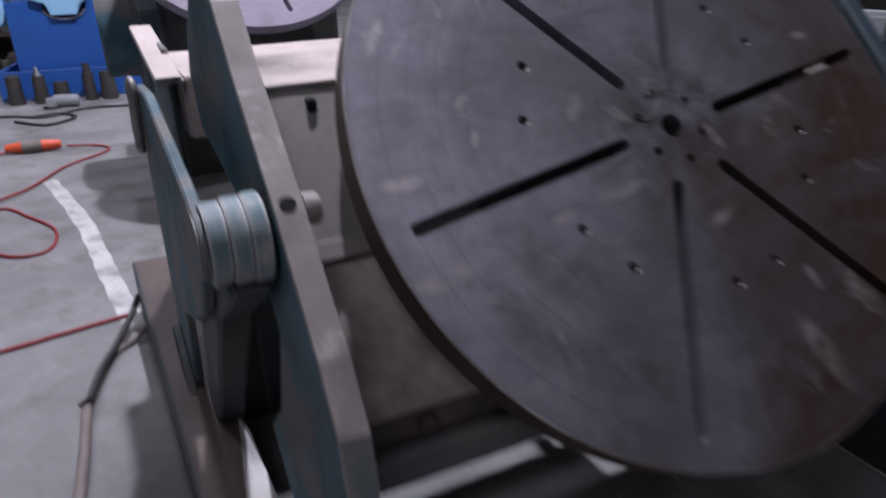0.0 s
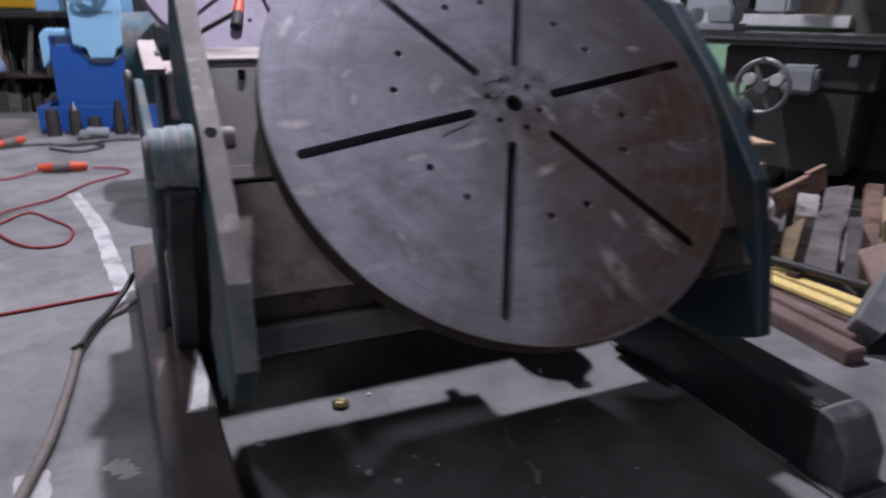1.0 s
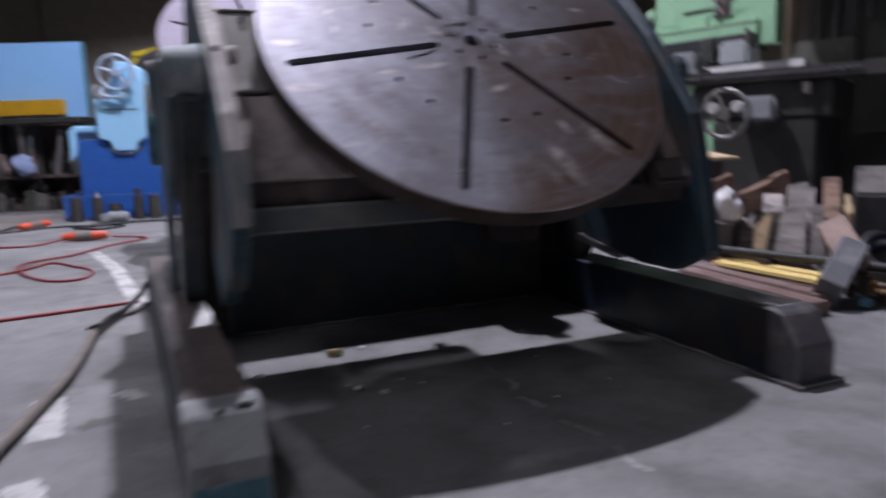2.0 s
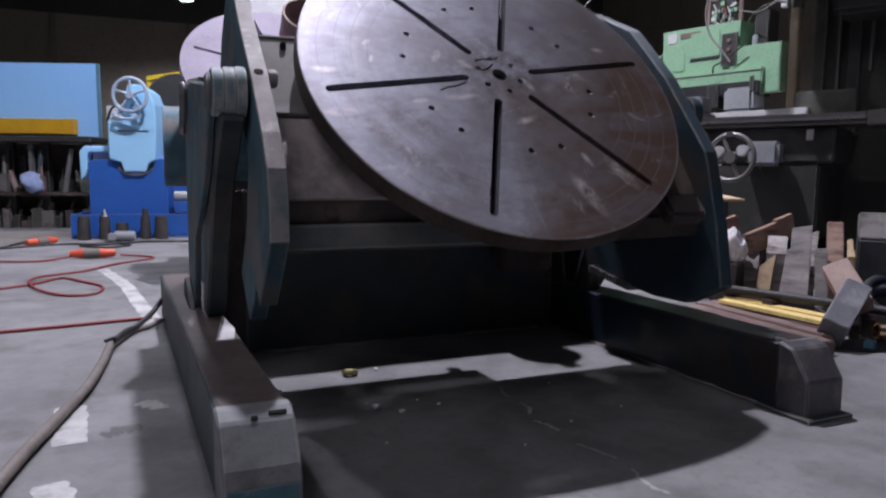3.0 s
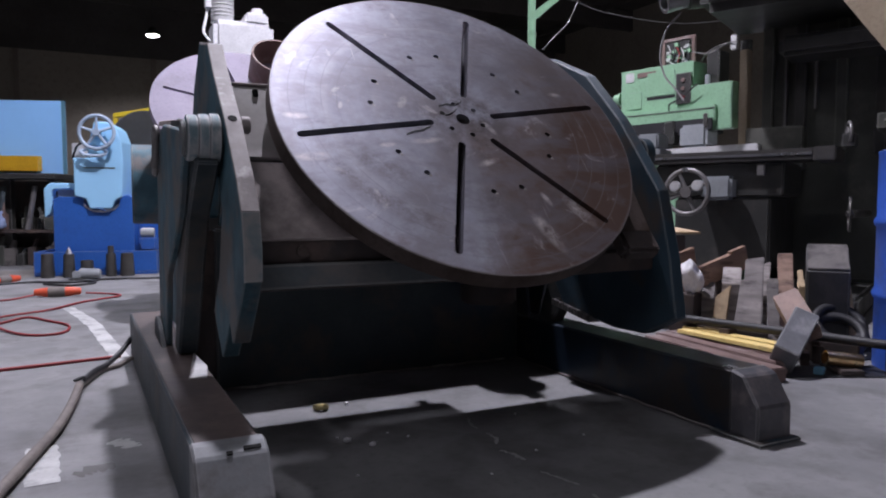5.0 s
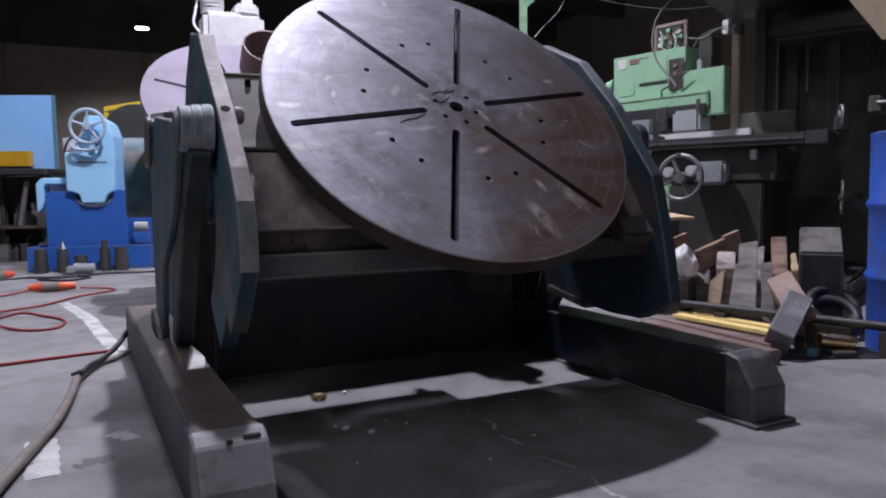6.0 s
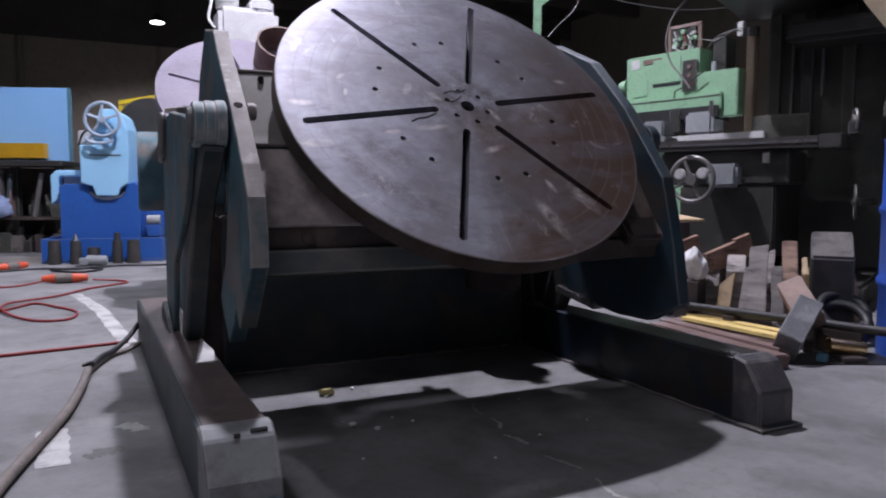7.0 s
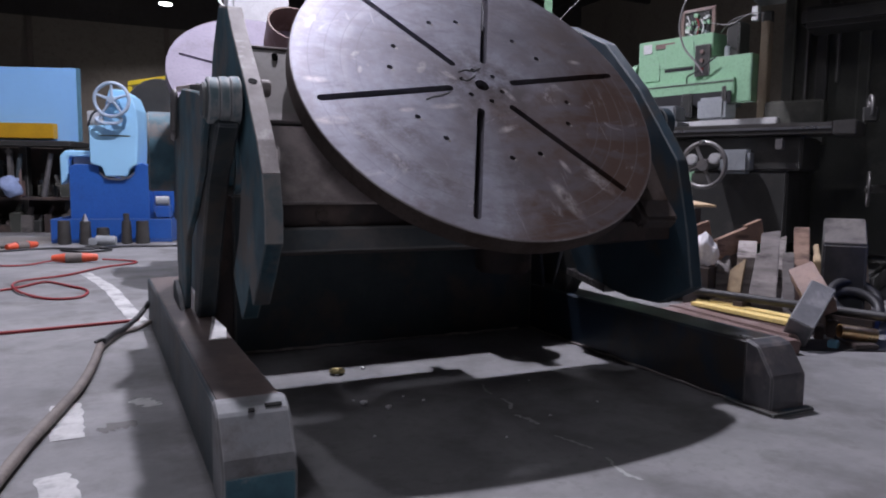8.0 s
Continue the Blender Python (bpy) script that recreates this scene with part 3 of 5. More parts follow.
def positioner():
    p = thing("welding_positioner", (0, 0.6, 0), "large teal welding positioner with a tilted round steel table", "positioner")
    # base: two beams, a crossmember and a brown film of dirt on the tops
    def askew(bm):
        for v in bm.verts:
            v.co.x -= 0.02 * (v.co.y + 0.35)
        return bm
    beam = part("base_beam", askew(slab([(-0.34, 0), (-0.34, 0.19), (1.6, 0.19), (1.6, 0)], "x", -0.80, -0.66, 0.006)), M_BEAM, p, "grimy dark teal base beam with brown top")
    part("beam_top", askew(slab([(-0.336, 0.1905), (-0.336, 0.1935), (1.58, 0.1935), (1.58, 0.1905)], "x", -0.792, -0.667, 0.001)), M_BROWN, beam, "brown oily film on the beam top")
    nose = slab([(-0.455, 0), (-0.455, 0.075), (-0.448, 0.10), (-0.395, 0.178), (-0.362, 0.196), (-0.338, 0.196), (-0.338, 0)], "x", -0.803, -0.657, 0.005)
    part("beam_nose", askew(nose), M_NOSE_PALE, beam, "pale grey scuffed nose with two dark slots")
    part("nose_face", askew(slab([(-0.4575, 0.004), (-0.4575, 0.072), (-0.4548, 0.072), (-0.4548, 0.004)], "x", -0.798, -0.662, 0.001)), M_TEAL_CHIPPED, beam, "chipped teal paint on the end face")
    for x, y, z, w, a in ((-0.688, -0.385, 0.1858, 0.034, 32), (-0.733, -0.392, 0.1815, 0.012, 38)):
        part("slot", box((x - w / 2, -0.004, -0.002), (x + w / 2, 0.004, 0.002), 0), M_HOLE, beam, at=Matrix.Translation((0, y, z)) @ pose(0, 0, 0, a, 0, 0))
    # Pale wedge in the outline of the lit spot: painted lamp light.
    pale = slab([(-0.69, 0.565), (-0.742, 0.215), (-0.695, 0.21), (-0.676, 0.35)], "z", 0.194, 0.196, 0)
    part("bare_patch", pale, M_TAPE, beam, "pale wedge painted where lamp light falls on the beam top")
    beam2 = part("base_beam", slab([(-0.36, 0), (-0.36, 0.193), (1.6, 0.193), (1.6, 0)], "x", 0.668, 0.80, 0.006), M_BLUE_SHADED, p, "dark navy base beam")
    part("beam_nose", slab([(-0.453, 0), (-0.453, 0.105), (-0.40, 0.185), (-0.362, 0.1955), (-0.355, 0.1955), (-0.355, 0)], "x", 0.666, 0.802, 0.006), M_NOSE, beam2, "scuffed grey-brown nose")
    part("scrape", box((0.672, -0.352, 0.1965), (0.70, -0.318, 0.1985), 0.001), M_BRIGHT, beam2, "bright bare scrape on the beam edge")
    part("crossmember", box((-0.585, 0.80, 0.0), (0.668, 0.87, 0.58), 0.006), M_BEAM, p)
    part("crossmember_end", box((-0.668, 0.80, 0.0), (-0.586, 0.87, 0.578), 0.004), M_GRIME, p)
    part("foot_plate", box((0.650, -0.475, 0.0), (0.815, -0.3, 0.012), 0.002), M_BLUE, p)
    weld = cord([(0.664, y, 0.006 + 0.002 * math.sin(90 * y)) for y in [-0.42 + 0.05 * i for i in range(26)]], 0.0035, 6, 2)
    part("weld_bead", weld, M_EDGE, p)
    weld = cord([(-0.55 + 0.05 * i, 0.795, 0.006 + 0.002 * math.sin(40 * i)) for i in range(24)], 0.005, 6, 2)
    part("weld_bead", weld, M_EDGE, p)
    # uprights: an outer web plate, a raking leg behind the bearing and an inner rear web
    for s in (-1, 1):
        def sx(a, b):
            return sorted((s * a, s * b))
        # Left webs painted lighter than the right ones, side light put into the tone.
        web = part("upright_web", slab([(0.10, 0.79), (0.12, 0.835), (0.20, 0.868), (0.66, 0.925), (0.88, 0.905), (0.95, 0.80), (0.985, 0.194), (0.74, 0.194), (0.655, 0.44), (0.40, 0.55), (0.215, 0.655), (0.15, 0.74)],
                                       "x", *sx(0.737, 0.757), 0.004), M_BLUE_MID if s < 0 else M_BLUE_SHADED, p)
        part("gusset", slab([(0.70, 0.194), (0.99, 0.194), (0.99, 0.235), (0.93, 0.27), (0.78, 0.235)], "x", *sx(0.758, 0.776), 0.003), M_LEG, web)
        part("leg", slab([(0.02, 0.77), (0.125, 0.70), (0.215, 0.64), (0.345, 0.475), (0.555, 0.194), (0.66, 0.194), (0.56, 0.42), (0.45, 0.60), (0.34, 0.80), (0.12, 0.845)], "x", *sx(0.677, 0.736), 0.007), M_LEG, p)
        part("rear_web", slab([(0.72, 0.194), (1.5, 0.194), (1.22, 0.975), (0.90, 0.975), (0.80, 0.60)], "x", *sx(0.675, 0.689), 0.003), M_BLUE_MID if s < 0 else M_BLUE_SHADED, p)
        part("top_flange", slab([(1.225, 0.977), (1.215, 0.995), (0.70, 0.945), (0.72, 0.928)], "x", *sx(0.676, 0.755 if s > 0 else 0.728), 0.002), M_BLUE_WORN if s > 0 else M_BEIGE, p)
        for a, b, r in ((0.674, 0.699, 0.062), (0.700, 0.725, 0.060), (0.726, 0.752, 0.057)) if s < 0 else ((0.674, 0.712, 0.055),):
            part("bearing_ring", rod((s * a, 0.066, 0.833), (s * b, 0.066, 0.833), r, bevel=0.0025, sides=48), M_RING if s < 0 else M_BLUE, p, smooth=True)
        if s < 0:
            part("bearing_cap", rod((-0.750, 0.066, 0.833), (-0.764, 0.066, 0.833), 0.045, bevel=0.004, sides=32), M_BLUE_MID, p, smooth=True)
    part("top_crossbeam", box((-0.672, 0.745, 0.80), (0.672, 1.13, 0.935), 0.006), M_BEIGE, p, "dusty beige crossbeam")
    ring = torus((-0.770, 0.80, 0.905), (1, 0.1, 0), 0.024, 0.009)
    cord([(-0.770, 0.78, 0.89), (-0.772, 0.79, 0.80), (-0.772, 0.82, 0.775), (-0.772, 0.85, 0.80), (-0.770, 0.83, 0.89)], 0.010, 8, 5, ring)
    part("shackle", ring, M_GREY_STEEL, p, "worn steel lifting shackle", smooth=True)
    # tilting cradle
    left = [(0.60, 1.05), (0.46, 1.15), (0.30, 1.115), (0.215, 1.03), (0.03, 0.875), (-0.115, 0.73), (-0.175, 0.65), (-0.198, 0.57), (-0.198, 0.493), (-0.035, 0.327), (0.005, 0.372), (0.13, 0.262), (0.27, 0.37), (0.16, 0.483),
            (0.09, 0.66), (0.20, 0.80), (0.60, 0.86), (0.66, 0.96)]
    right = [(0.50, 1.225), (0.268, 1.123), (0.083, 0.946), (-0.105, 0.71), (-0.16, 0.50), (-0.19, 0.32), (-0.05, 0.252), (0.10, 0.25), (0.38, 0.285), (0.58, 0.55), (0.56, 1.0)]
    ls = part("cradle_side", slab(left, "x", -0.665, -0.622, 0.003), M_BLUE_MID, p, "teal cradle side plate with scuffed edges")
    face, low_face = left[1:7], left[6:9]
    front = slab([(y - 0.002, z + 0.003) for y, z in face] + [(y + 0.006, z - 0.004) for y, z in face[::-1]], "x", -0.664, -0.623, 0.001)
    part("edge", front, M_EDGE, ls, "bare scuffed front edge")
    low = slab([(y - 0.002, z + 0.002) for y, z in low_face] + [(y + 0.006, z) for y, z in low_face[::-1]], "x", -0.664, -0.623, 0.001)
    part("edge", low, M_BLUE_WORN, ls, "pale worn teal lower edge")
    rim = Vector((0, -0.64, 0.768)).normalized()
    part("bolt_hole", rod(Vector((-0.644, 0.035, 0.881)) - 0.002 * rim, Vector((-0.644, 0.035, 0.881)) + 0.0032 * rim, 0.012, sides=16), M_HOLE, ls)
    part("pin", rod((-0.625, 0.045, 0.868), (-0.600, 0.045, 0.868), 0.022, bevel=0.003), M_EDGE, p, smooth=True)
    # This plate takes a darker teal than the left one.
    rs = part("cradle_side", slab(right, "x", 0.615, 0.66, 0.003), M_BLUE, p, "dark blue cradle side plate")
    teeth = bmesh.new()
    for i in range(13):
        t = i / 12
        y, z = 0.22 + 0.22 * t, 0.262 + 0.035 * t
        box((0.60, y - 0.007, z - 0.012), (0.66, y + 0.007, z + 0.012), 0.002, teeth)
    part("gear_teeth", teeth, M_GREY_STEEL, rs, "worn bright tilt gear teeth")
    body = part("cradle_body", slab([(0.217, 0.994), (0.044, 0.792), (0.09, 0.78), (-0.03, 0.576), (0.2, 0.486), (0.384, 0.643), (0.476, 0.927), (0.448, 1.003)], "x", -0.62, 0.613, 0.005), M_PANEL, p,
                "dusty grey box between the cradle sides")
    part("top_plate", slab([(0.217, 0.996), (0.448, 1.005), (0.448, 1.012), (0.215, 1.003)], "x", -0.619, 0.60, 0.002), M_BEIGE, body, "pale beige top plate")
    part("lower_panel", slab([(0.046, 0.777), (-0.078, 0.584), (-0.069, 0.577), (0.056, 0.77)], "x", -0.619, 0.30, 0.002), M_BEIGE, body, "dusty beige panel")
    # Right end of the same panel in dark brown: the table's shadow as colour.
    part("rust_panel", slab([(0.046, 0.777), (-0.078, 0.584), (-0.069, 0.577), (0.056, 0.77)], "x", 0.302, 0.612, 0.002), M_RIM, body, "right part of the panel, darkened for the table's shade")
    part("ledge", slab([(0.056, 0.811), (0.037, 0.788), (0.053, 0.78), (0.069, 0.8)], "x", -0.619, 0.60, 0.002), M_EDGE, body)
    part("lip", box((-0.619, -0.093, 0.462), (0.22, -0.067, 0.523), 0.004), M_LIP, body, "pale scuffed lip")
    # The lip's right end is darkened likewise, shadow put into the colour.
    part("lip", box((0.222, -0.092, 0.463), (0.612, -0.067, 0.522), 0.004), M_GRIME, body, "right part of the lip, darkened for the table's shade")
    part("recess", box((-0.619, -0.069, 0.523), (0.612, -0.048, 0.584), 0.003), M_GRIME, body)
    part("underside", slab([(-0.069, 0.464), (-0.039, 0.525), (0.246, 0.545), (0.356, 0.486), (0.246, 0.417)], "x", -0.618, 0.611, 0.003), M_GRIME, body)
    part("rear_box", slab([(0.338, 0.535), (0.53, 0.638), (0.535, 0.86), (0.471, 0.917), (0.384, 0.682)], "x", -0.52, 0.11, 0.003), M_GRIME, body)
    part("knob", rod((0.05, 0.528, 0.66), (0.05, 0.575, 0.66), 0.02), M_RIM, body, smooth=True)
    part("bolt", rod((-0.5, -0.08, 0.553), (-0.5, -0.062, 0.553), 0.016, sides=6), M_RIM, body)
    part("latch", box((-0.562, 0.187, 0.961), (-0.548, 0.206, 0.982), 0.002), M_HOLE, body)
    # tilt drive
    drive = part("tilt_motor", rod((0.4, 0.58, 0.29), (0.4, 0.58, 0.604), 0.108, bevel=0.012, sides=40), M_GRIME, p, smooth=True)
    part("motor_bracket", box((0.34, 0.632, 0.368), (0.46, 0.801, 0.525), 0.006), M_GRIME, drive)
    part("drive_shaft", rod((0.4, 0.384, 0.457), (0.4, 0.48, 0.457), 0.03), M_RIM, drive, smooth=True)
    # hub and table
    part("hub", rod(PLATE_AT @ Vector((0, 0, -0.17)), PLATE_AT @ Vector((0, 0, -0.056)), 0.30, 0.36, sides=48), M_GRIME, p, smooth=True)
    holes = [slot(TURN_OF_SLOTS + k * math.pi / 3, 0.11, 0.492, 0.022) for k in range(6)]
    for k in range(6):
        for d in (-10, 10):
            a = TURN_OF_SLOTS + math.pi / 6 + k * math.pi / 3 + radians(d)
            holes.append(circle(0.273 * math.cos(a), 0.273 * math.sin(a), 0.0085, 10))
        a = TURN_OF_SLOTS + math.pi / 6 + k * math.pi / 3
        holes.append(circle(0.062 * math.cos(a), 0.062 * math.sin(a), 0.008, 10))
    holes.append(circle(0, 0, 0.021, 20))
    table = part("round_table", pierced(circle(0, 0, PLATE_R, 128), holes, 0.055), M_PLATE, p, "scuffed turned-steel table with six slots", at=PLATE_AT)
    part("rim", pierced(circle(0, 0, PLATE_R + 0.0025, 128), [circle(0, 0, PLATE_R - 0.004, 128)], 0.05), M_RIM, table, "rust-brown outer rim",
         at=PLATE_AT @ Matrix.Translation((0, 0, -0.004)))
    part("worn_edge", torus((0, 0, -0.003), (0, 0, 1), PLATE_R - 0.0005, 0.0032, 128, 6), M_EDGE, table, "bright worn edge", at=PLATE_AT, smooth=True)
    for line in (((-0.193, -0.071), (-0.167, -0.057), (-0.146, -0.053), (-0.109, -0.033)), ((-0.06, 0.05), (-0.033, 0.061), (-0.016, 0.056), (0.018, 0.073)), ((-0.06, 0.021), (-0.045, 0.016), (-0.028, 0.025), (-0.008, 0.042))):
        part("weld_scribble", cord([(x, y, 0.0004) for x, y in line], 0.0016, 6, 5), M_CAST, table, "dark weld scribble on the plate", at=PLATE_AT, smooth=True)
    for k in range(6):
        for d in (-10, 10):
            a = TURN_OF_SLOTS + math.pi / 6 + k * math.pi / 3 + radians(d)
            burr = bmesh.new()
            bmesh.ops.create_icosphere(burr, subdivisions=2, radius=0.0045)
            for v in burr.verts:
                v.co.z *= 0.25
            burr.transform(PLATE_AT @ Matrix.Translation((0.273 * math.cos(a) + 0.0075, 0.273 * math.sin(a) - 0.0095, 0.0)))
            part("burr", burr, M_EDGE, table, smooth=True)
    part("rust_lug", box((0.41, -0.44, -0.115), (0.54, -0.36, -0.062), 0.012), M_GRIME, p, "rust-brown lug under the table", at=PLATE_AT)
    return p


positioner()


# ---- floor marks and litter ----
def ribbon(name, points, width, material, label, height=0.0018, ragged=0.0):
    bm = bmesh.new()
    line = smooth_line(points, 6)
    rng = random.Random(len(points))
    rows = []
    for i, q in enumerate(line):
        d = (line[min(i + 1, len(line) - 1)] - line[max(i - 1, 0)]).normalized()
        n = Vector((-d.y, d.x, 0))
        w = [width / 2 * (1 + ragged * rng.uniform(-1, 1)) for _ in range(2)]
        rows.append((bm.verts.new((q.x + n.x * w[0], q.y + n.y * w[0], height)), bm.verts.new((q.x - n.x * w[1], q.y - n.y * w[1], height))))
    for a, b in zip(rows, rows[1:]):
        bm.faces.new((a[0], b[0], b[1], a[1]))
    bmesh.ops.recalc_face_normals(bm, faces=bm.faces[:])
    ob = part(name, bm, material)
    return tagged(ob, label, "floor marking", kind="structure")


M_STAIN_DARK = surface("dark_oil_smear", (0.06, 0.056, 0.052), (0.10, 0.095, 0.09), scale=9.0, rough=0.55)
M_STAIN = surface("oil_stained_concrete", (0.16, 0.145, 0.13), (0.23, 0.22, 0.21), stain=(0.10, 0.09, 0.08), scale=2.6, grain=35.0, rough=0.75, bump=0.12, stain_at=(0.48, 0.66))
ribbon("floor_stain", [(-3.649, 5.858, 0), (-3.006, 5.778, 0), (-2.353, 5.697, 0), (-1.882, 5.691, 0), (-1.612, 5.575, 0)], 1.9, M_STAIN, "dark oil-stained patch of the concrete floor", 0.0012, ragged=0.12)
ribbon("floor_stain", [(-1.02, 0.135, 0), (-0.98, 0.16, 0), (-0.93, 0.165, 0)], 0.05, M_STAIN_DARK, "dark oil smear on the concrete floor", 0.0012, ragged=0.6)
W_LINE = "worn white painted line on the floor"
ribbon("floor_line", [(-1.091, 0.106, 0), (-1.098, 0.255, 0), (-1.108, 0.408, 0)], 0.078, M_TAPE, W_LINE, ragged=0.12)
ribbon("floor_line", [(-0.869, 1.468, 0), (-0.902, 1.756, 0), (-0.945, 2.145, 0), (-0.991, 2.561, 0), (-1.072, 3.021, 0), (-1.15, 3.388, 0)], 0.072, M_TAPE, W_LINE, ragged=0.14)
ribbon("floor_line", [(-1.064, -0.413, 0), (-1.085, -0.228, 0), (-1.109, -0.117, 0)], 0.07, M_TAPE, W_LINE, ragged=0.2)
ribbon("floor_line", [(-0.885, 0.296, 0), (-0.901, 0.342, 0), (-0.932, 0.379, 0)], 0.05, M_TAPE, W_LINE, ragged=0.5)
for k, points in enumerate(([(0.071, 0.125, 0), (0.048, 0.068, 0), (0.045, 0.021, 0)], [(0.054, -0.026, 0), (0.05, -0.082, 0), (0.027, -0.12, 0)], [(0.014, -0.168, 0), (0.028, -0.214, 0), (0.032, -0.261, 0)],
                            [(0.026, -0.346, 0), (0.043, -0.402, 0), (0.06, -0.459, 0)], [(0.058, -0.515, 0), (0.036, -0.591, 0), (0.048, -0.647, 0)])):
    ribbon("floor_line", points, 0.008 + 0.002 * (k % 3), M_CHALK, "fine pale crack in the concrete", 0.0015, ragged=0.9)


def crumb(place, r, material, seed, name, label, category):
    rng = random.Random(seed)
    bm = bmesh.new()
    bmesh.ops.create_icosphere(bm, subdivisions=1, radius=r)
    for v in bm.verts:
        v.co *= rng.uniform(0.6, 1.2)
        v.co.z *= 0.6
    low = min(v.co.z for v in bm.verts)
    bm.transform(Matrix.Translation((place[0], place[1], -low)))
    return tagged(part(name, bm, material), label, category, "litter on the floor")


for i, (x, y, r) in enumerate(((-0.342, 0.075, 0.013), (-0.286, 0.023, 0.012), (-0.357, 0.118, 0.005), (-0.168, 0.046, 0.006), (-0.209, 0.102, 0.005), (-0.565, 0.308, 0.012),
                               (-0.223, 0.439, 0.009), (0.226, 0.099, 0.006), (0.1, -0.213, 0.005), (-0.394, -0.173, 0.005), (-0.094, -0.31, 0.005), (0.296, -0.164, 0.004))):
    crumb((x, y), r, M_WHITE, i, "plaster_crumb", "small white crumb lying on the concrete", "debris")
wedge = torus((-0.318, 0.415, 0.011), (0.1, 0.2, 1), 0.017, 0.010, 6, 8)
tagged(part("hex_nut", wedge, M_BRASS), "loose brassy nut lying on the concrete", "nut")


# ---- hoses and cables on the floor ----
def hose(name, points, r, material, label):
    return tagged(part(name, cord(points, r, 14), material, smooth=True), label, "cable")


hose("air_hose", [(-1.231, -0.322, 0.02), (-1.174, 0.025, 0.02), (-1.127, 0.257, 0.02), (-1.076, 0.513, 0.02), (-1.045, 0.794, 0.02), (-1.028, 1.044, 0.022)], 0.0145, M_HOSE, "dusty grey-brown sheathed hose lying on the floor")
hose("black_cable", [(-1.028, 1.044, 0.022), (-0.984, 1.205, 0.03), (-0.938, 1.334, 0.025), (-0.879, 1.468, 0.05), (-0.838, 1.535, 0.09)], 0.011, M_BLACK, "black cable rising to the machine base")
hose("black_cable", [(-1.028, 1.036, 0.016), (-0.958, 1.289, 0.012), (-0.894, 1.365, 0.012), (-0.838, 1.404, 0.03)], 0.009, M_HOSE, "thin tan cable beside the black one")
hose("hose_tie", [(-1.045, 1.026, 0.04), (-1.017, 1.046, 0.045), (-1.013, 1.064, 0.03)], 0.006, M_BLACK, "black tie round the hose")
hose("red_cable", [(-2.367, 1.365, 0.008), (-1.347, 1.499, 0.008), (-1.15, 1.528, 0.008), (-0.88, 1.574, 0.008)], 0.007, M_RED, "red cable lying straight across the floor")
hose("red_cable", [(-2.128, 2.418, 0.008), (-1.804, 2.57, 0.008), (-1.498, 2.769, 0.008), (-1.353, 2.988, 0.008), (-1.222, 2.791, 0.008), (-1.113, 2.555, 0.008), (-1.143, 2.322, 0.008), (-1.298, 2.343, 0.008),
                   (-1.454, 2.632, 0.014), (-1.487, 2.954, 0.02), (-1.248, 3.238, 0.012), (-1.064, 3.597, 0.008), (-0.83, 3.834, 0.008), (-0.875, 3.989, 0.008), (-1.051, 4.034, 0.02)], 0.0068, M_RED, "loosely looped red extension cable")
hose("red_cable", [(-1.374, 4.06, 0.02), (-1.573, 3.918, 0.008), (-1.908, 3.989, 0.008), (-2.463, 3.772, 0.008)], 0.0068, M_RED, "red extension cable on the floor")
hose("black_cable", [(-2.499, 4.682, 0.008), (-1.855, 5.004, 0.008), (-1.481, 5.17, 0.008), (-1.187, 5.007, 0.008), (-0.904, 5.168, 0.008), (-0.56, 5.101, 0.008), (0.081, 5.055, 0.008)], 0.010, M_BLACK, "black power cable lying in loops")
hose("black_cable", [(-1.376, 4.947, 0.01), (-1.175, 4.73, 0.01), (-0.989, 4.883, 0.01), (-1.093, 5.061, 0.01), (-1.284, 5.046, 0.01)], 0.010, M_BLACK, "loop of black power cable")


def plug_pair(a, b):
    a, b = Vector(a), Vector(b)
    d = (b - a).normalized()
    m = a + (b - a) * 0.5
    t = thing("cable_connector", (m.x, m.y, 0), "orange-red mated industrial plug and socket with a dirty collar", "connector", "plugs on the floor")
    part("plug", rod(a, a + (b - a) * 0.3, 0.022, 0.036, bevel=0.004), M_ORANGE, t, smooth=True)
    part("collar", rod(a + (b - a) * 0.3, a + (b - a) * 0.66, 0.037, bevel=0.004), M_HOSE, t, "dirty pale brown collar", smooth=True)
    part("socket", rod(a + (b - a) * 0.66, b, 0.036, 0.024, bevel=0.004), M_ORANGE, t, smooth=True)


plug_pair((-1.384, 4.062, 0.037), (-1.08, 4.032, 0.037))
plug_pair((-1.781, 5.055, 0.037), (-1.582, 5.301, 0.037))


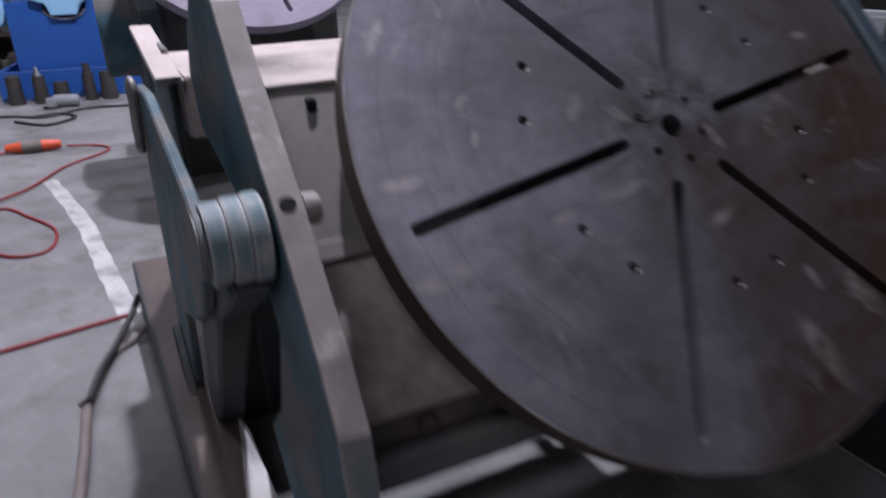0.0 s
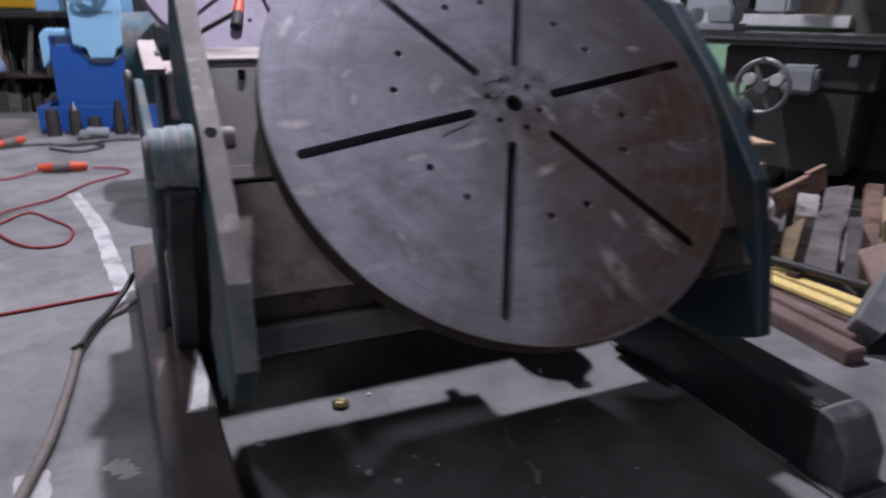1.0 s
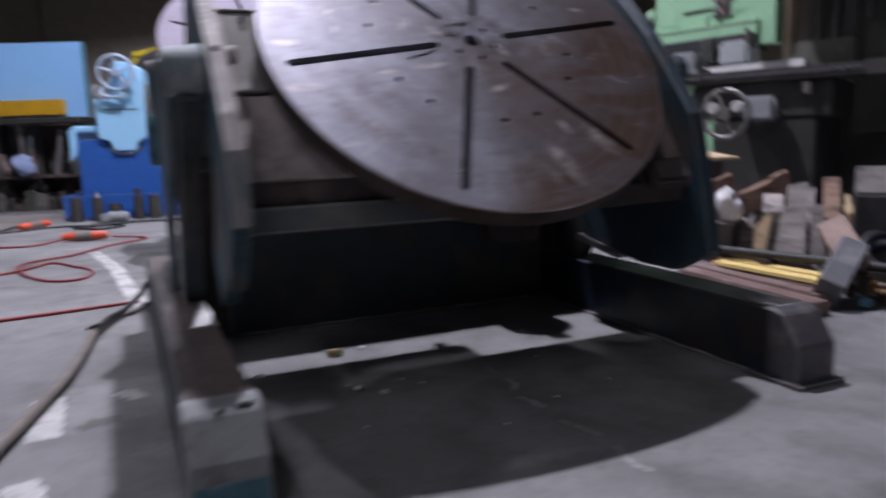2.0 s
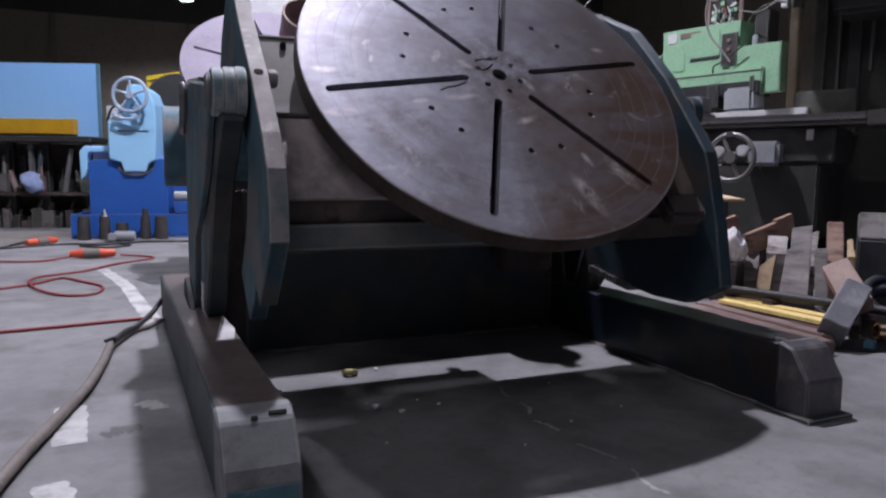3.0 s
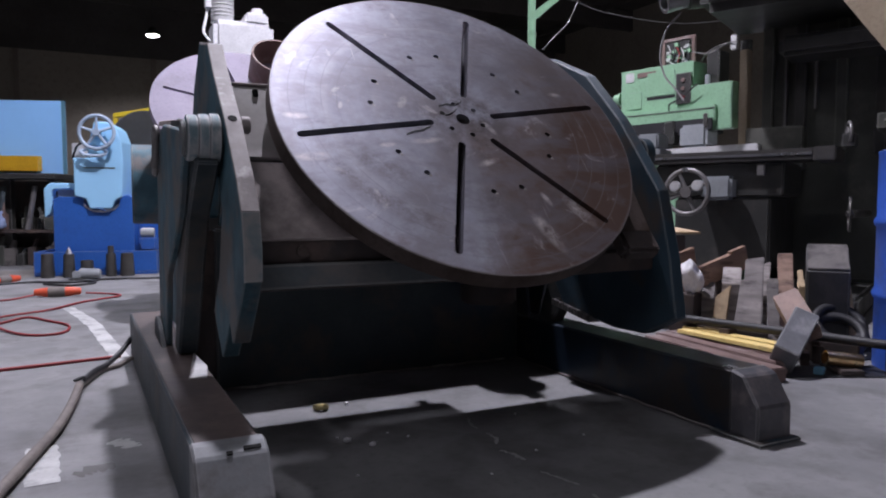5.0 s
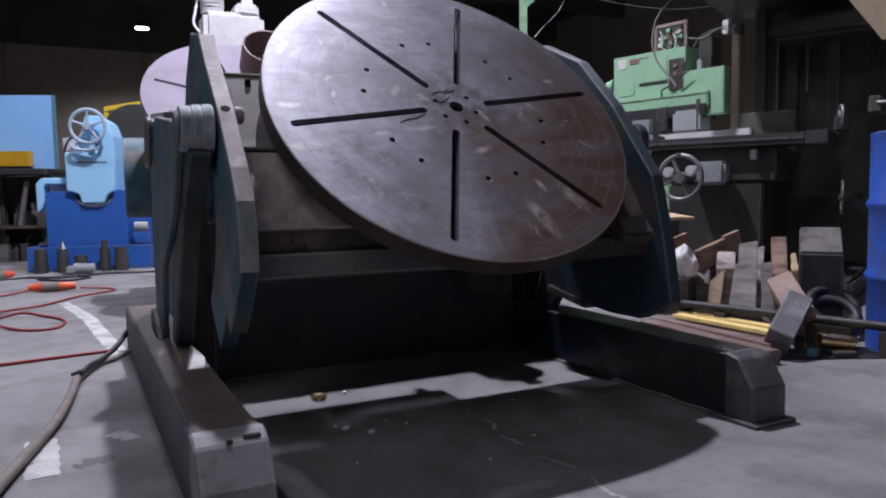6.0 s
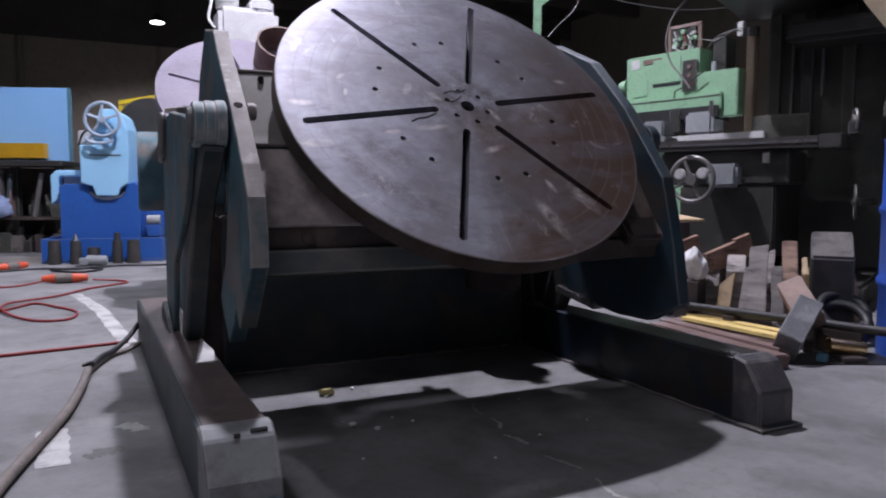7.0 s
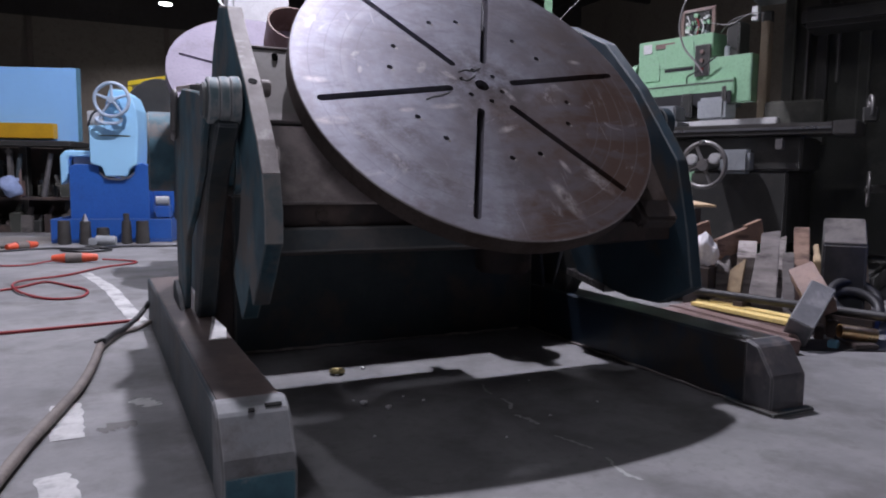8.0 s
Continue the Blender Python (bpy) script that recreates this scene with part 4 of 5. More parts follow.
# ---- the second positioner, behind ----
def second_positioner():
    p = thing("welding_positioner", (-0.08, 3.2, 0), "second welding positioner with a pale dusty round table", "positioner")
    at = Matrix.Translation((-0.115, 2.636, 1.252)) @ pose(0, 0, 0, 47, 0, 0) @ pose(0, 0, 0, 0, 0, -8)
    holes = [slot(radians(50 + 60 * k), 0.136, 0.486, 0.022) for k in range(6)] + [circle(0.31 * math.cos(radians(28 + 60 * k)), 0.31 * math.sin(radians(28 + 60 * k)), 0.012, 10) for k in range(6)]
    part("round_table", pierced(circle(0, 0, 0.554, 96), holes, 0.05), M_PALE_STEEL, p, "pale dusty round table", at=at)
    part("hub", rod(at @ Vector((0, 0, -0.3)), at @ Vector((0, 0, -0.051)), 0.26, sides=40), M_CAST, p, smooth=True)
    # Unseen block, added only to fill out the shadow on the left floor.
    part("yoke", slab([(2.61, 0.50), (2.69, 0.36), (3.07, 0.36), (3.07, 0.92), (3.01, 1.0), (2.75, 1.0), (2.63, 0.90)], "x", -0.61, -0.51, 0.012), M_BLUE, p, "unseen dark teal block added to cast a floor shadow")
    part("pedestal", box((-0.555, 3.05, 0), (0.44, 3.65, 1.02), 0.02), M_CAST, p)
    drum = part("drive_drum", rod((-0.752, 3.20, 0.80), (-0.235, 3.18, 0.80), 0.255, sides=48, bevel=0.008), M_BLUE_MID, p, "dusty teal drive drum", smooth=True)
    part("drum_flange", rod((-0.235, 3.18, 0.80), (-0.15, 3.177, 0.80), 0.30, sides=48), M_BLUE_MID, drum, smooth=True)
    part("drum_foot", box((-0.55, 3.08, 0), (-0.20, 3.30, 0.583), 0.01), M_BLUE, p)
    return at


AT2 = second_positioner()
PIPE_AT = AT2.inverted() @ Vector((0.102, 2.846, 1.484))
PIPE_AT.z = 0.001
ring = pipe(AT2 @ PIPE_AT, AT2 @ (PIPE_AT + Vector((0, 0, 0.175))), 0.17, 0.158, 48)
tagged(part("steel_pipe", ring, M_RUST, smooth=True), "short rust-brown steel pipe standing on the pale table", "pipe")


def hand_tool():
    a = AT2 @ Vector((-0.080, -0.39, 0.0285))
    t = thing("hand_tool", a, "red and black hand tool lying on the pale table", "tool")
    tip = AT2 @ Vector((-0.056, -0.20, 0.0285))
    part("grip", rod(a, a + (tip - a) * 0.45, 0.028, bevel=0.005), M_BLACK, t, "black grip", smooth=True)
    part("barrel", rod(a + (tip - a) * 0.45, tip, 0.028, 0.022), M_ORANGE, t, "red barrel", smooth=True)
    part("rod", rod(AT2 @ Vector((-0.256, -0.425, 0.0085)), AT2 @ Vector((-0.085, -0.275, 0.0085)), 0.008), M_CAST, t)


hand_tool()


FAR_UNIT = Matrix.Translation((0.171, 0.41, -0.248)) @ Matrix.Scale(1.335, 4)


def white_unit():
    t = thing("coolant_unit", FAR_UNIT @ Vector((-0.01, 2.92, 0.18)), "white plastic tank unit with a motor on a dark stand", "tank")

    def w(name, bm, m, label="", parent=None, smooth=False):
        bm.transform(FAR_UNIT)
        return part(name, bm, m, parent or t, label, smooth=smooth)
    tank = w("tank", box((-0.19, 2.80, 1.40), (0.17, 3.05, 1.80), 0.03), M_WHITE)
    w("shoulder", box((0.0, 2.82, 1.79), (0.14, 3.0, 1.86), 0.015), M_WHITE, parent=tank)
    w("cap", rod((0.085, 2.9, 1.855), (0.085, 2.9, 1.90), 0.035, bevel=0.006), M_WHITE, parent=tank, smooth=True)
    jar = w("motor", rod((-0.125, 2.9, 1.79), (-0.125, 2.9, 2.02), 0.068, bevel=0.006), M_PALE, "pale ribbed motor", smooth=True)
    for i in range(7):
        w("rib", torus((-0.125, 2.9, 1.83 + 0.022 * i), (0, 0, 1), 0.068, 0.004, 32, 6), M_PALE, parent=jar, smooth=True)
    w("motor_cap", rod((-0.125, 2.9, 2.0), (-0.125, 2.9, 2.05), 0.074, bevel=0.008), M_WHITE, parent=jar, smooth=True)
    w("switch_box", box((-0.225, 2.87, 1.87), (-0.19, 2.93, 1.96), 0.006), M_WHITE)
    w("cable", cord([(-0.21, 2.9, 1.87), (-0.225, 2.88, 1.80), (-0.24, 2.86, 1.72), (-0.21, 2.82, 1.66)], 0.008), M_WHITE, smooth=True)
    w("stand", box((-0.16, 2.82, 0.178), (0.14, 3.03, 1.41), 0.01), M_CAST)


white_unit()


# ---- the blue lathe ----
LATHE = Matrix(((0.851, 0.199, 0, -1.504), (-0.153, 0.824, 0, 5.788), (0, 0, 0.878, 0.000), (0, 0, 0, 1)))


def wheel(t, center, normal, r, tube, material, spokes=5, hub=0.16, parent_name="handwheel", start=0.3):
    """A hand wheel: rim, hub and tapered spokes."""
    c, n = Vector(center), Vector(normal).normalized()
    rimmed = part(parent_name, torus(c, n, r, tube, 48, 10), material, t, smooth=True)
    part("hub", rod(c - n * tube * 1.3, c + n * tube * 1.6, r * hub), material, rimmed, smooth=True)
    turn = n.to_track_quat("Z", "Y").to_matrix()
    for k in range(spokes):
        a = start + 2 * math.pi * k / spokes
        d = turn @ Vector((math.cos(a), math.sin(a), 0))
        part("spoke", rod(c + d * r * hub * 0.8, c + d * (r - tube * 0.5), tube * 0.9, tube * 0.65, sides=10), material, rimmed, smooth=True)
    return rimmed


def blue_lathe():
    t = thing("lathe", LATHE.translation, "large two-tone blue lathe with a round handwheel", "lathe")

    def w(name, bm, m, label="", parent=None, smooth=False):
        bm.transform(LATHE)
        return part(name, bm, m, parent or t, label, smooth=smooth)
    tray = box((0, 0, 0), (1.24, 0.9, 0.03), 0.005)
    for lo, hi in (((0, 0, 0.03), (1.24, 0.03, 0.26)), ((0, 0.87, 0.03), (1.24, 0.9, 0.26)), ((0, 0.03, 0.03), (0.03, 0.87, 0.26)), ((1.21, 0.03, 0.03), (1.24, 0.87, 0.26))):
        box(lo, hi, 0.004, tray)
    w("drip_tray", tray, M_ROYAL, "royal blue drip tray")
    bed = [(0.17, 0.04), (0.17, 0.82), (0.23, 0.85), (0.47, 0.85), (0.48, 0.76), (0.53, 0.71), (0.60, 0.685), (0.66, 0.68), (0.72, 0.685), (0.79, 0.71), (0.84, 0.76), (0.85, 0.85), (0.93, 0.87), (0.99, 0.84), (0.99, 0.04)]
    body = slab(bed, "y", 0.12, 0.8, 0.006)
    w("bed", body, M_ROYAL, "royal blue bed with a rounded saddle")
    lip = cord([(0.485, 0.115, 0.765), (0.53, 0.115, 0.718), (0.60, 0.115, 0.692), (0.66, 0.115, 0.687), (0.72, 0.115, 0.692), (0.79, 0.115, 0.718), (0.835, 0.115, 0.765)], 0.010)
    w("saddle_lip", lip, M_BRIGHT, smooth=True)
    tail = [(0.55, 0.72), (0.77, 0.72), (0.80, 0.80), (0.88, 0.85), (0.90, 1.22), (0.89, 1.45), (0.84, 1.60), (0.76, 1.66), (0.62, 1.66), (0.55, 1.40), (0.55, 1.27), (0.40, 1.27), (0.40, 0.86), (0.52, 0.82)]
    stock = w("tailstock", slab(tail, "y", 0.06, 0.62, 0.012), M_SKY, "light blue tailstock")
    w("seam", box((0.50, 0.055, 1.155), (0.82, 0.061, 1.167), 0), M_CAST, parent=stock)
    c = LATHE @ Vector((0.672, -0.06, 1.535))
    n = LATHE.to_3x3() @ Vector((-0.08, -1, 0.0))
    wheel(t, c, n, 0.155, 0.017, M_PALE_BLUE, 5, 0.22, start=1.57)
    w("spindle", rod((0.672, -0.05, 1.535), (0.672, 0.08, 1.535), 0.05), M_SKY, smooth=True)
    w("crank", cord([(0.56, 0.0, 1.36), (0.50, -0.03, 1.33), (0.56, -0.04, 1.29), (0.70, -0.04, 1.29), (0.76, -0.03, 1.33), (0.70, 0.0, 1.37)], 0.017), M_PALE_BLUE, smooth=True)
    arm = [(0.06, 0.62), (0.06, 0.94), (0.12, 1.0), (0.40, 1.0), (0.40, 0.93), (0.16, 0.93), (0.14, 0.90), (0.14, 0.68)]
    w("side_arm", slab(arm, "y", 0.2, 0.36, 0.012), M_SKY, "light blue side arm")
    w("label_plate", box((0.17, 0.3, 0.84), (0.38, 0.34, 0.93), 0.004), M_PALE, "pale plate behind the arm")
    w("label_plate", box((0.03, 0.3, 0.84), (0.058, 0.34, 0.93), 0.004), M_PALE, "pale plate behind the arm")
    w("valve_block", box((0.30, 0.4, 1.28), (0.55, 0.55, 1.45), 0.01), M_PALE, "pale valve block with looped hoses")
    w("hose", cord([(0.32, 0.36, 1.28), (0.38, 0.3, 1.40), (0.45, 0.3, 1.44), (0.50, 0.35, 1.34)], 0.012), M_BLACK, smooth=True)
    w("pump", box((1.06, 0.06, 0.262), (1.22, 0.26, 0.40), 0.015), M_ROYAL)
    w("pump_body", rod((1.06, 0.12, 0.45), (1.20, 0.12, 0.45), 0.055, bevel=0.006), M_GREY, smooth=True)
    w("face_plate", rod((0.98, 0.95, 1.50), (0.98, 1.05, 1.50), 0.40, sides=48, bevel=0.01), M_CAST, "black face plate", smooth=True)
    w("headstock", box((0.62, 1.05, 0.0), (1.4, 1.9, 1.55), 0.02), M_CAST)
    w("carriage", box((0.99, 0.3, 0.3), (1.30, 0.8, 0.95), 0.02), M_ROYAL)


blue_lathe()


def yellow_frame():
    t = thing("safety_frame", LATHE @ Vector((0.75, 1.31, 0)), "yellow tubular safety frame with a panel", "guard")

    def w(name, bm, label=""):
        bm.transform(LATHE)
        part(name, bm, M_YELLOW, t, label)
    tube = box((0.555, 1.27, -0.03), (1.035, 1.33, 0.03), 0.008)
    for v in tube.verts:
        v.co.z += 1.862 + 0.19 * (v.co.x - 0.555)
    w("top_tube", tube)
    w("post", box((0.985, 1.272, 0), (1.033, 1.328, 1.912), 0.008))
    w("socket", box((0.555, 1.26, 1.55), (0.61, 1.34, 1.83), 0.006))
    w("panel", box((0.79, 1.295, 1.56), (0.983, 1.307, 1.755), 0.003), "yellow sheet panel")


yellow_frame()


def press_guard():
    t = thing("sheet_guard", (-1.75, 8.1, 0), "tall light blue sheet guard above an amber beam", "guard")
    u = Matrix(((0.789, 0.352, 0, -1.254), (-0.286, 0.794, 0, 7.141), (0, 0, 0.864, 0.000), (0, 0, 0, 1)))

    def w(name, bm, m, label=""):
        bm.transform(u)
        part(name, bm, m, t, label)
    w("sheet", box((-1.9, 0, 1.17), (0, 0.03, 2.10), 0.004), M_SKY_DULL)
    w("edge_strip", box((-0.035, -0.012, 1.17), (0.012, -0.001, 2.10), 0.002), M_TEAL)
    w("beam", box((-1.9, -0.14, 1.20), (-0.29, -0.02, 1.39), 0.006), M_AMBER, "amber painted beam")
    w("table", box((-1.9, -0.3, 1.10), (0.0, 0.4, 1.165), 0.005), M_CAST, "dark table under the beam")
    for x in (-1.85, -1.25, -0.8, -0.25):
        w("leg", box((x, 0.0, 0), (x + 0.09, 0.1, 1.10), 0.004), M_CAST)
    # Added dark sheet that stands for the gloom under the table.
    w("back_panel", box((-1.9, 0.36, 0.0), (0.0, 0.39, 1.09), 0.003), M_GRIME, "dark sheet added for the gloom behind the shelf")
    w("shelf", box((-1.9, -0.2, 0.42), (-0.1, 0.35, 0.46), 0.003), M_GRIME)


press_guard()


def parts_on_shelf():
    rng = random.Random(5)
    u = Matrix(((0.789, 0.352, 0, -1.254), (-0.286, 0.794, 0, 7.141), (0, 0, 0.864, 0.000), (0, 0, 0, 1)))
    for i in range(30):
        x, wdt, h = -1.8 + 0.057 * i, rng.uniform(0.04, 0.13), rng.uniform(0.12, 0.62)
        y = rng.uniform(-0.16, 0.22)
        if i % 3 == 0:
            bm = rod((x, y, 0.461), (x + rng.uniform(-0.12, 0.12), y, 0.461 + h), wdt * 0.32, wdt * 0.26, sides=12)
        elif i % 3 == 1:
            bm = box((x - wdt / 2, y - 0.05, 0.461), (x + wdt / 2, y + 0.05, 0.461 + 0.5 * h), 0.008)
            rod((x, y, 0.46 + 0.5 * h), (x, y, 0.46 + h), wdt * 0.3, wdt * 0.2, 12, bm)
        else:
            bm = box((x - wdt / 2, y - 0.04, 0.461), (x + wdt / 2, y + 0.04, 0.461 + h), 0.006)
            box((x - wdt, y - 0.03, 0.40 + h), (x + wdt, y + 0.03, 0.44 + h), 0.005, bm)
        bm.transform(u)
        tagged(part("machine_part", bm, (M_DUSTY, M_MILL, M_CAST, M_GREY_STEEL, M_BEAM, M_RUST, M_CAST)[i % 7]), "dusty machine part standing on a cluttered low bench", "machine part", "parts on the bench")
    for i in range(13):
        x, wdt, h = -1.78 + 0.135 * i, rng.uniform(0.08, 0.17), rng.uniform(0.1, 0.38)
        bm = box((x - wdt / 2, -0.1, 0.0), (x + wdt / 2, 0.15, 0.7 * h), 0.008)
        rod((x, -0.02, 0.7 * h), (x + 0.03, 0.0, h), wdt * 0.3, wdt * 0.22, 12, bm)
        bm.transform(u)
        tagged(part("casting", bm, (M_DUSTY, M_CAST, M_GRIME, M_MILL)[i % 4]), "dark dusty casting on the floor under the bench", "casting", "castings under the bench")
    bm = bmesh.new()
    bmesh.ops.create_icosphere(bm, subdivisions=4, radius=0.13)
    for v in bm.verts:
        v.co *= 1 + 0.35 * noise.noise(v.co * 9) + 0.12 * noise.noise(v.co * 26)
    bm.transform(u @ Matrix.Translation((-0.80, -0.2, 0.59)))
    tagged(part("rag", bm, M_BLUE_RAG, smooth=True), "crumpled pale blue rag lying on the low bench", "rag")


parts_on_shelf()


def steel_posts():
    for x, y, r, h, cone in ((0.18, -0.16, 0.062, 0.245, 0), (0.39, -0.17, 0.055, 0.24, 0.075), (0.56, -0.15, 0.065, 0.17, 0), (0.80, -0.16, 0.05, 0.24, 0), (0.96, -0.15, 0.066, 0.24, 0)):
        base = LATHE @ Vector((x, y, 0))
        r, h, cone = 0.9 * r, 0.9 * h, 0.9 * cone
        t = thing("steel_post", base, "dark turned steel post standing on the floor" if not cone else "dark turned steel post with a bright cone tip", "steel post", "posts before the lathe")
        part("shaft", rod(base, base + Vector((0, 0, h)), r * 1.08, r * 0.92, bevel=0.005), M_TABLE, t, smooth=True)
        if cone:
            part("tip", rod(base + Vector((0, 0, h)), base + Vector((0, 0, h + cone)), r * 0.6, r * 0.12), M_BRIGHT, t, "bright cone tip", smooth=True)
        if x == 0.80:
            part("neck", rod(base + Vector((0, 0, h)), base + Vector((0, 0, h + 0.07)), r * 0.6), M_TABLE, t, smooth=True)


steel_posts()


def floor_tool():
    c = LATHE @ Vector((0.66, -0.42, 0))
    t = thing("grinder", c, "grey hand grinder lying on the floor", "tool")
    part("body", rod(c + Vector((-0.09, 0.02, 0.05)), c + Vector((0.08, -0.02, 0.05)), 0.048, 0.042, bevel=0.008), M_GREY, t, smooth=True)
    part("head", box((c.x - 0.15, c.y - 0.04, 0.008), (c.x - 0.08, c.y + 0.05, 0.075), 0.01), M_GREY, t)
    part("disc", rod(c + Vector((-0.115, 0.005, 0.0)), c + Vector((-0.115, 0.005, 0.008)), 0.07), M_CAST, t)


floor_tool()


# ---- the milling machine ----
MILL = Matrix(((0.478, 0.890, 0, 2.263), (-0.895, 0.470, 0, 1.726), (0, 0, 1.012, -0.015), (0, 0, 0, 1)))


def mill():
    t = thing("milling_machine", MILL @ Vector((0.5, 0.6, 0)), "large dark milling machine with a long table", "milling machine")

    def w(name, bm, m, label="", parent=None, smooth=False):
        bm.transform(MILL)
        return part(name, bm, m, parent or t, label, smooth=smooth)
    tbl = box((-0.55, 0, 0.925), (0.90, 0.34, 0.945), 0.003)
    for y0, y1 in ((0, 0.04), (0.065, 0.15), (0.175, 0.26), (0.285, 0.34)):
        box((-0.55, y0, 0.945), (0.90, y1, 0.99), 0.003, tbl)
    top = w("table", tbl, M_TABLE, "oily steel table with long slots")
    w("table_strip", box((-0.55, -0.006, 0.952), (0.90, -0.001, 0.966), 0.001), M_BRIGHT, parent=top)
    w("table_end", box((0.903, -0.01, 0.915), (1.02, 0.35, 0.997), 0.008), M_TABLE, parent=top)
    w("saddle", box((0.0, 0.05, 0.72), (0.75, 0.6, 0.924), 0.012), M_CAST)
    w("knee", box((0.12, 0.06, 0.28), (0.68, 0.8, 0.718), 0.015), M_CAST)
    w("base", box((-0.15, -0.02, 0.015), (1.15, 1.6, 0.16), 0.02), M_CAST)
    w("knee_screw", rod((0.4, 0.3, 0.16), (0.4, 0.3, 0.30), 0.05), M_TABLE, smooth=True)
    w("column", box((0.45, 0.85, 0.16), (1.55, 1.6, 2.1), 0.03), M_MILL)
    for x, m in ((0.46, M_MILL), (0.66, M_CAST), (0.90, M_MILL), (1.12, M_CAST), (1.36, M_MILL)):
        w("way", box((x, 0.79, 1.0), (x + 0.07, 0.85, 2.05), 0.008), m)
    w("gib", box((0.60, 0.775, 1.05), (0.615, 0.849, 1.75), 0.003), M_GREY_STEEL)
    w("gib", box((0.78, 0.775, 1.30), (0.795, 0.849, 1.80), 0.003), M_GREY_STEEL)
    w("apron", box((0.40, 0.62, 0.90), (0.75, 0.79, 1.18), 0.01), M_MILL)
    w("overarm", box((0.62, 0.45, 1.60), (1.9, 0.79, 1.73), 0.03), M_CAST)
    w("head", box((0.22, 0.1, 1.86), (1.1, 0.95, 2.6), 0.06), M_CAST)
    nose = w("spindle_nose", rod((0.26, 0.45, 2.09), (0.08, 0.30, 2.02), 0.12, 0.08, bevel=0.01), M_TABLE, smooth=True)
    w("quill", pipe((0.10, 0.315, 2.028), (-0.02, 0.20, 1.975), 0.066, 0.045), M_BRIGHT, "bright chrome quill", parent=nose, smooth=True)
    w("quill_bore", rod((0.10, 0.315, 2.028), (0.02, 0.238, 1.993), 0.044), M_BLACK, parent=nose)
    w("coolant_hose", cord([(0.06, 0.30, 1.93), (-0.03, 0.28, 1.82), (-0.06, 0.26, 1.66), (-0.02, 0.24, 1.52), (0.06, 0.22, 1.42), (0.12, 0.2, 1.34)], 0.0065), M_GREY_STEEL, smooth=True)
    c = MILL @ Vector((0.305, -0.30, 0.745))
    n = MILL.to_3x3() @ Vector((-0.1, -1, 0))
    hw = wheel(t, c, n, 0.128, 0.013, M_GREY_STEEL, 4, 0.26, start=0.4)
    for a in (2.7, 0.5):
        d = n.normalized().to_track_quat("Z", "Y").to_matrix() @ Vector((math.cos(a), math.sin(a), 0))
        part("weight", rod(c + d * 0.075 - n * 0.01, c + d * 0.075 + n * 0.022, 0.032, bevel=0.006), M_PALE, hw, "pale round weight", smooth=True)
    part("crank_pin", rod(c + Vector((0, 0, 0.128)), c + Vector((0, 0, 0.128)) + n * 0.05, 0.012), M_BRIGHT, hw, smooth=True)
    w("wheel_shaft", rod((0.305, -0.29, 0.745), (0.305, 0.05, 0.768), 0.03), M_TABLE, smooth=True)
    w("gear_housing", box((0.32, -0.10, 0.70), (0.50, 0.03, 0.84), 0.02), M_GREY, "grey gear housing")
    w("stop_dog", box((0.62, -0.03, 0.84), (0.66, 0.02, 0.90), 0.004), M_GREY_STEEL)
    c2 = MILL @ Vector((1.10, -0.06, 0.62))
    wheel(t, c2, MILL.to_3x3() @ Vector((-1, -0.15, 0)), 0.09, 0.007, M_TABLE, 4, 0.2, "end_wheel")
    w("end_shaft", rod((1.10, -0.06, 0.62), (1.13, 0.5, 0.62), 0.022), M_TABLE, smooth=True)
    c3 = MILL @ Vector((1.06, 0.15, 1.07))
    wheel(t, c3, MILL.to_3x3() @ Vector((-1, -0.3, 0)), 0.065, 0.009, M_GREY_STEEL, 3, 0.25, "feed_wheel")
    w("feed_bracket", box((1.03, 0.1, 0.995), (1.10, 0.2, 1.07), 0.006), M_CAST)
    w("lever", rod((1.2, 0.3, 1.15), (1.6, 0.1, 1.13), 0.012), M_GREY_STEEL, smooth=True)
    w("lever_post", box((1.18, 0.28, 1.10), (1.24, 0.64, 1.19), 0.006), M_MILL)
    board = bmesh.new()
    for v, d in zip(((2.42, 0.66, 1.80), (2.283, 0.231, 1.324), (2.25, 0.02, 1.42), (2.40, 0.25, 2.0)), range(4)):
        board.verts.new(v)
    board.verts.ensure_lookup_table()
    board.faces.new(board.verts[:])
    bmesh.ops.solidify(board, geom=board.faces[:], thickness=0.018)
    gb = part("guard_board", board, M_CARD, t, "tan splash board on a dark arm")
    part("board_arm", rod((2.35, 0.36, 1.66), MILL @ Vector((1.3, 0.6, 1.66)), 0.012), M_BLACK, gb, smooth=True)


mill()


def bench_vise():
    o = MILL @ Vector((-0.30, 0.17, 0.99))
    t = thing("machine_vise", o, "grey machine vise bolted on the mill table", "vise")

    def w(name, bm, m, label="", smooth=False):
        bm.transform(MILL)
        part(name, bm, m, t, label, smooth=smooth)
    w("base", box((-0.52, 0.06, 0.991), (0.02, 0.30, 1.03), 0.006), M_GREY)
    w("fixed_jaw", box((-0.14, 0.08, 1.031), (0.0, 0.28, 1.13), 0.012), M_GREY)
    w("moving_jaw", box((-0.40, 0.08, 1.031), (-0.22, 0.28, 1.11), 0.012), M_GREY)
    w("screw", rod((-0.52, 0.18, 1.06), (-0.40, 0.18, 1.06), 0.028), M_BRIGHT, smooth=True)


bench_vise()

GREEN = Matrix(((0.277, 0.720, 0, 2.973), (-1.039, 0.167, 0, 2.049), (0, 0, 1.019, -0.045), (0, 0, 0, 1)))


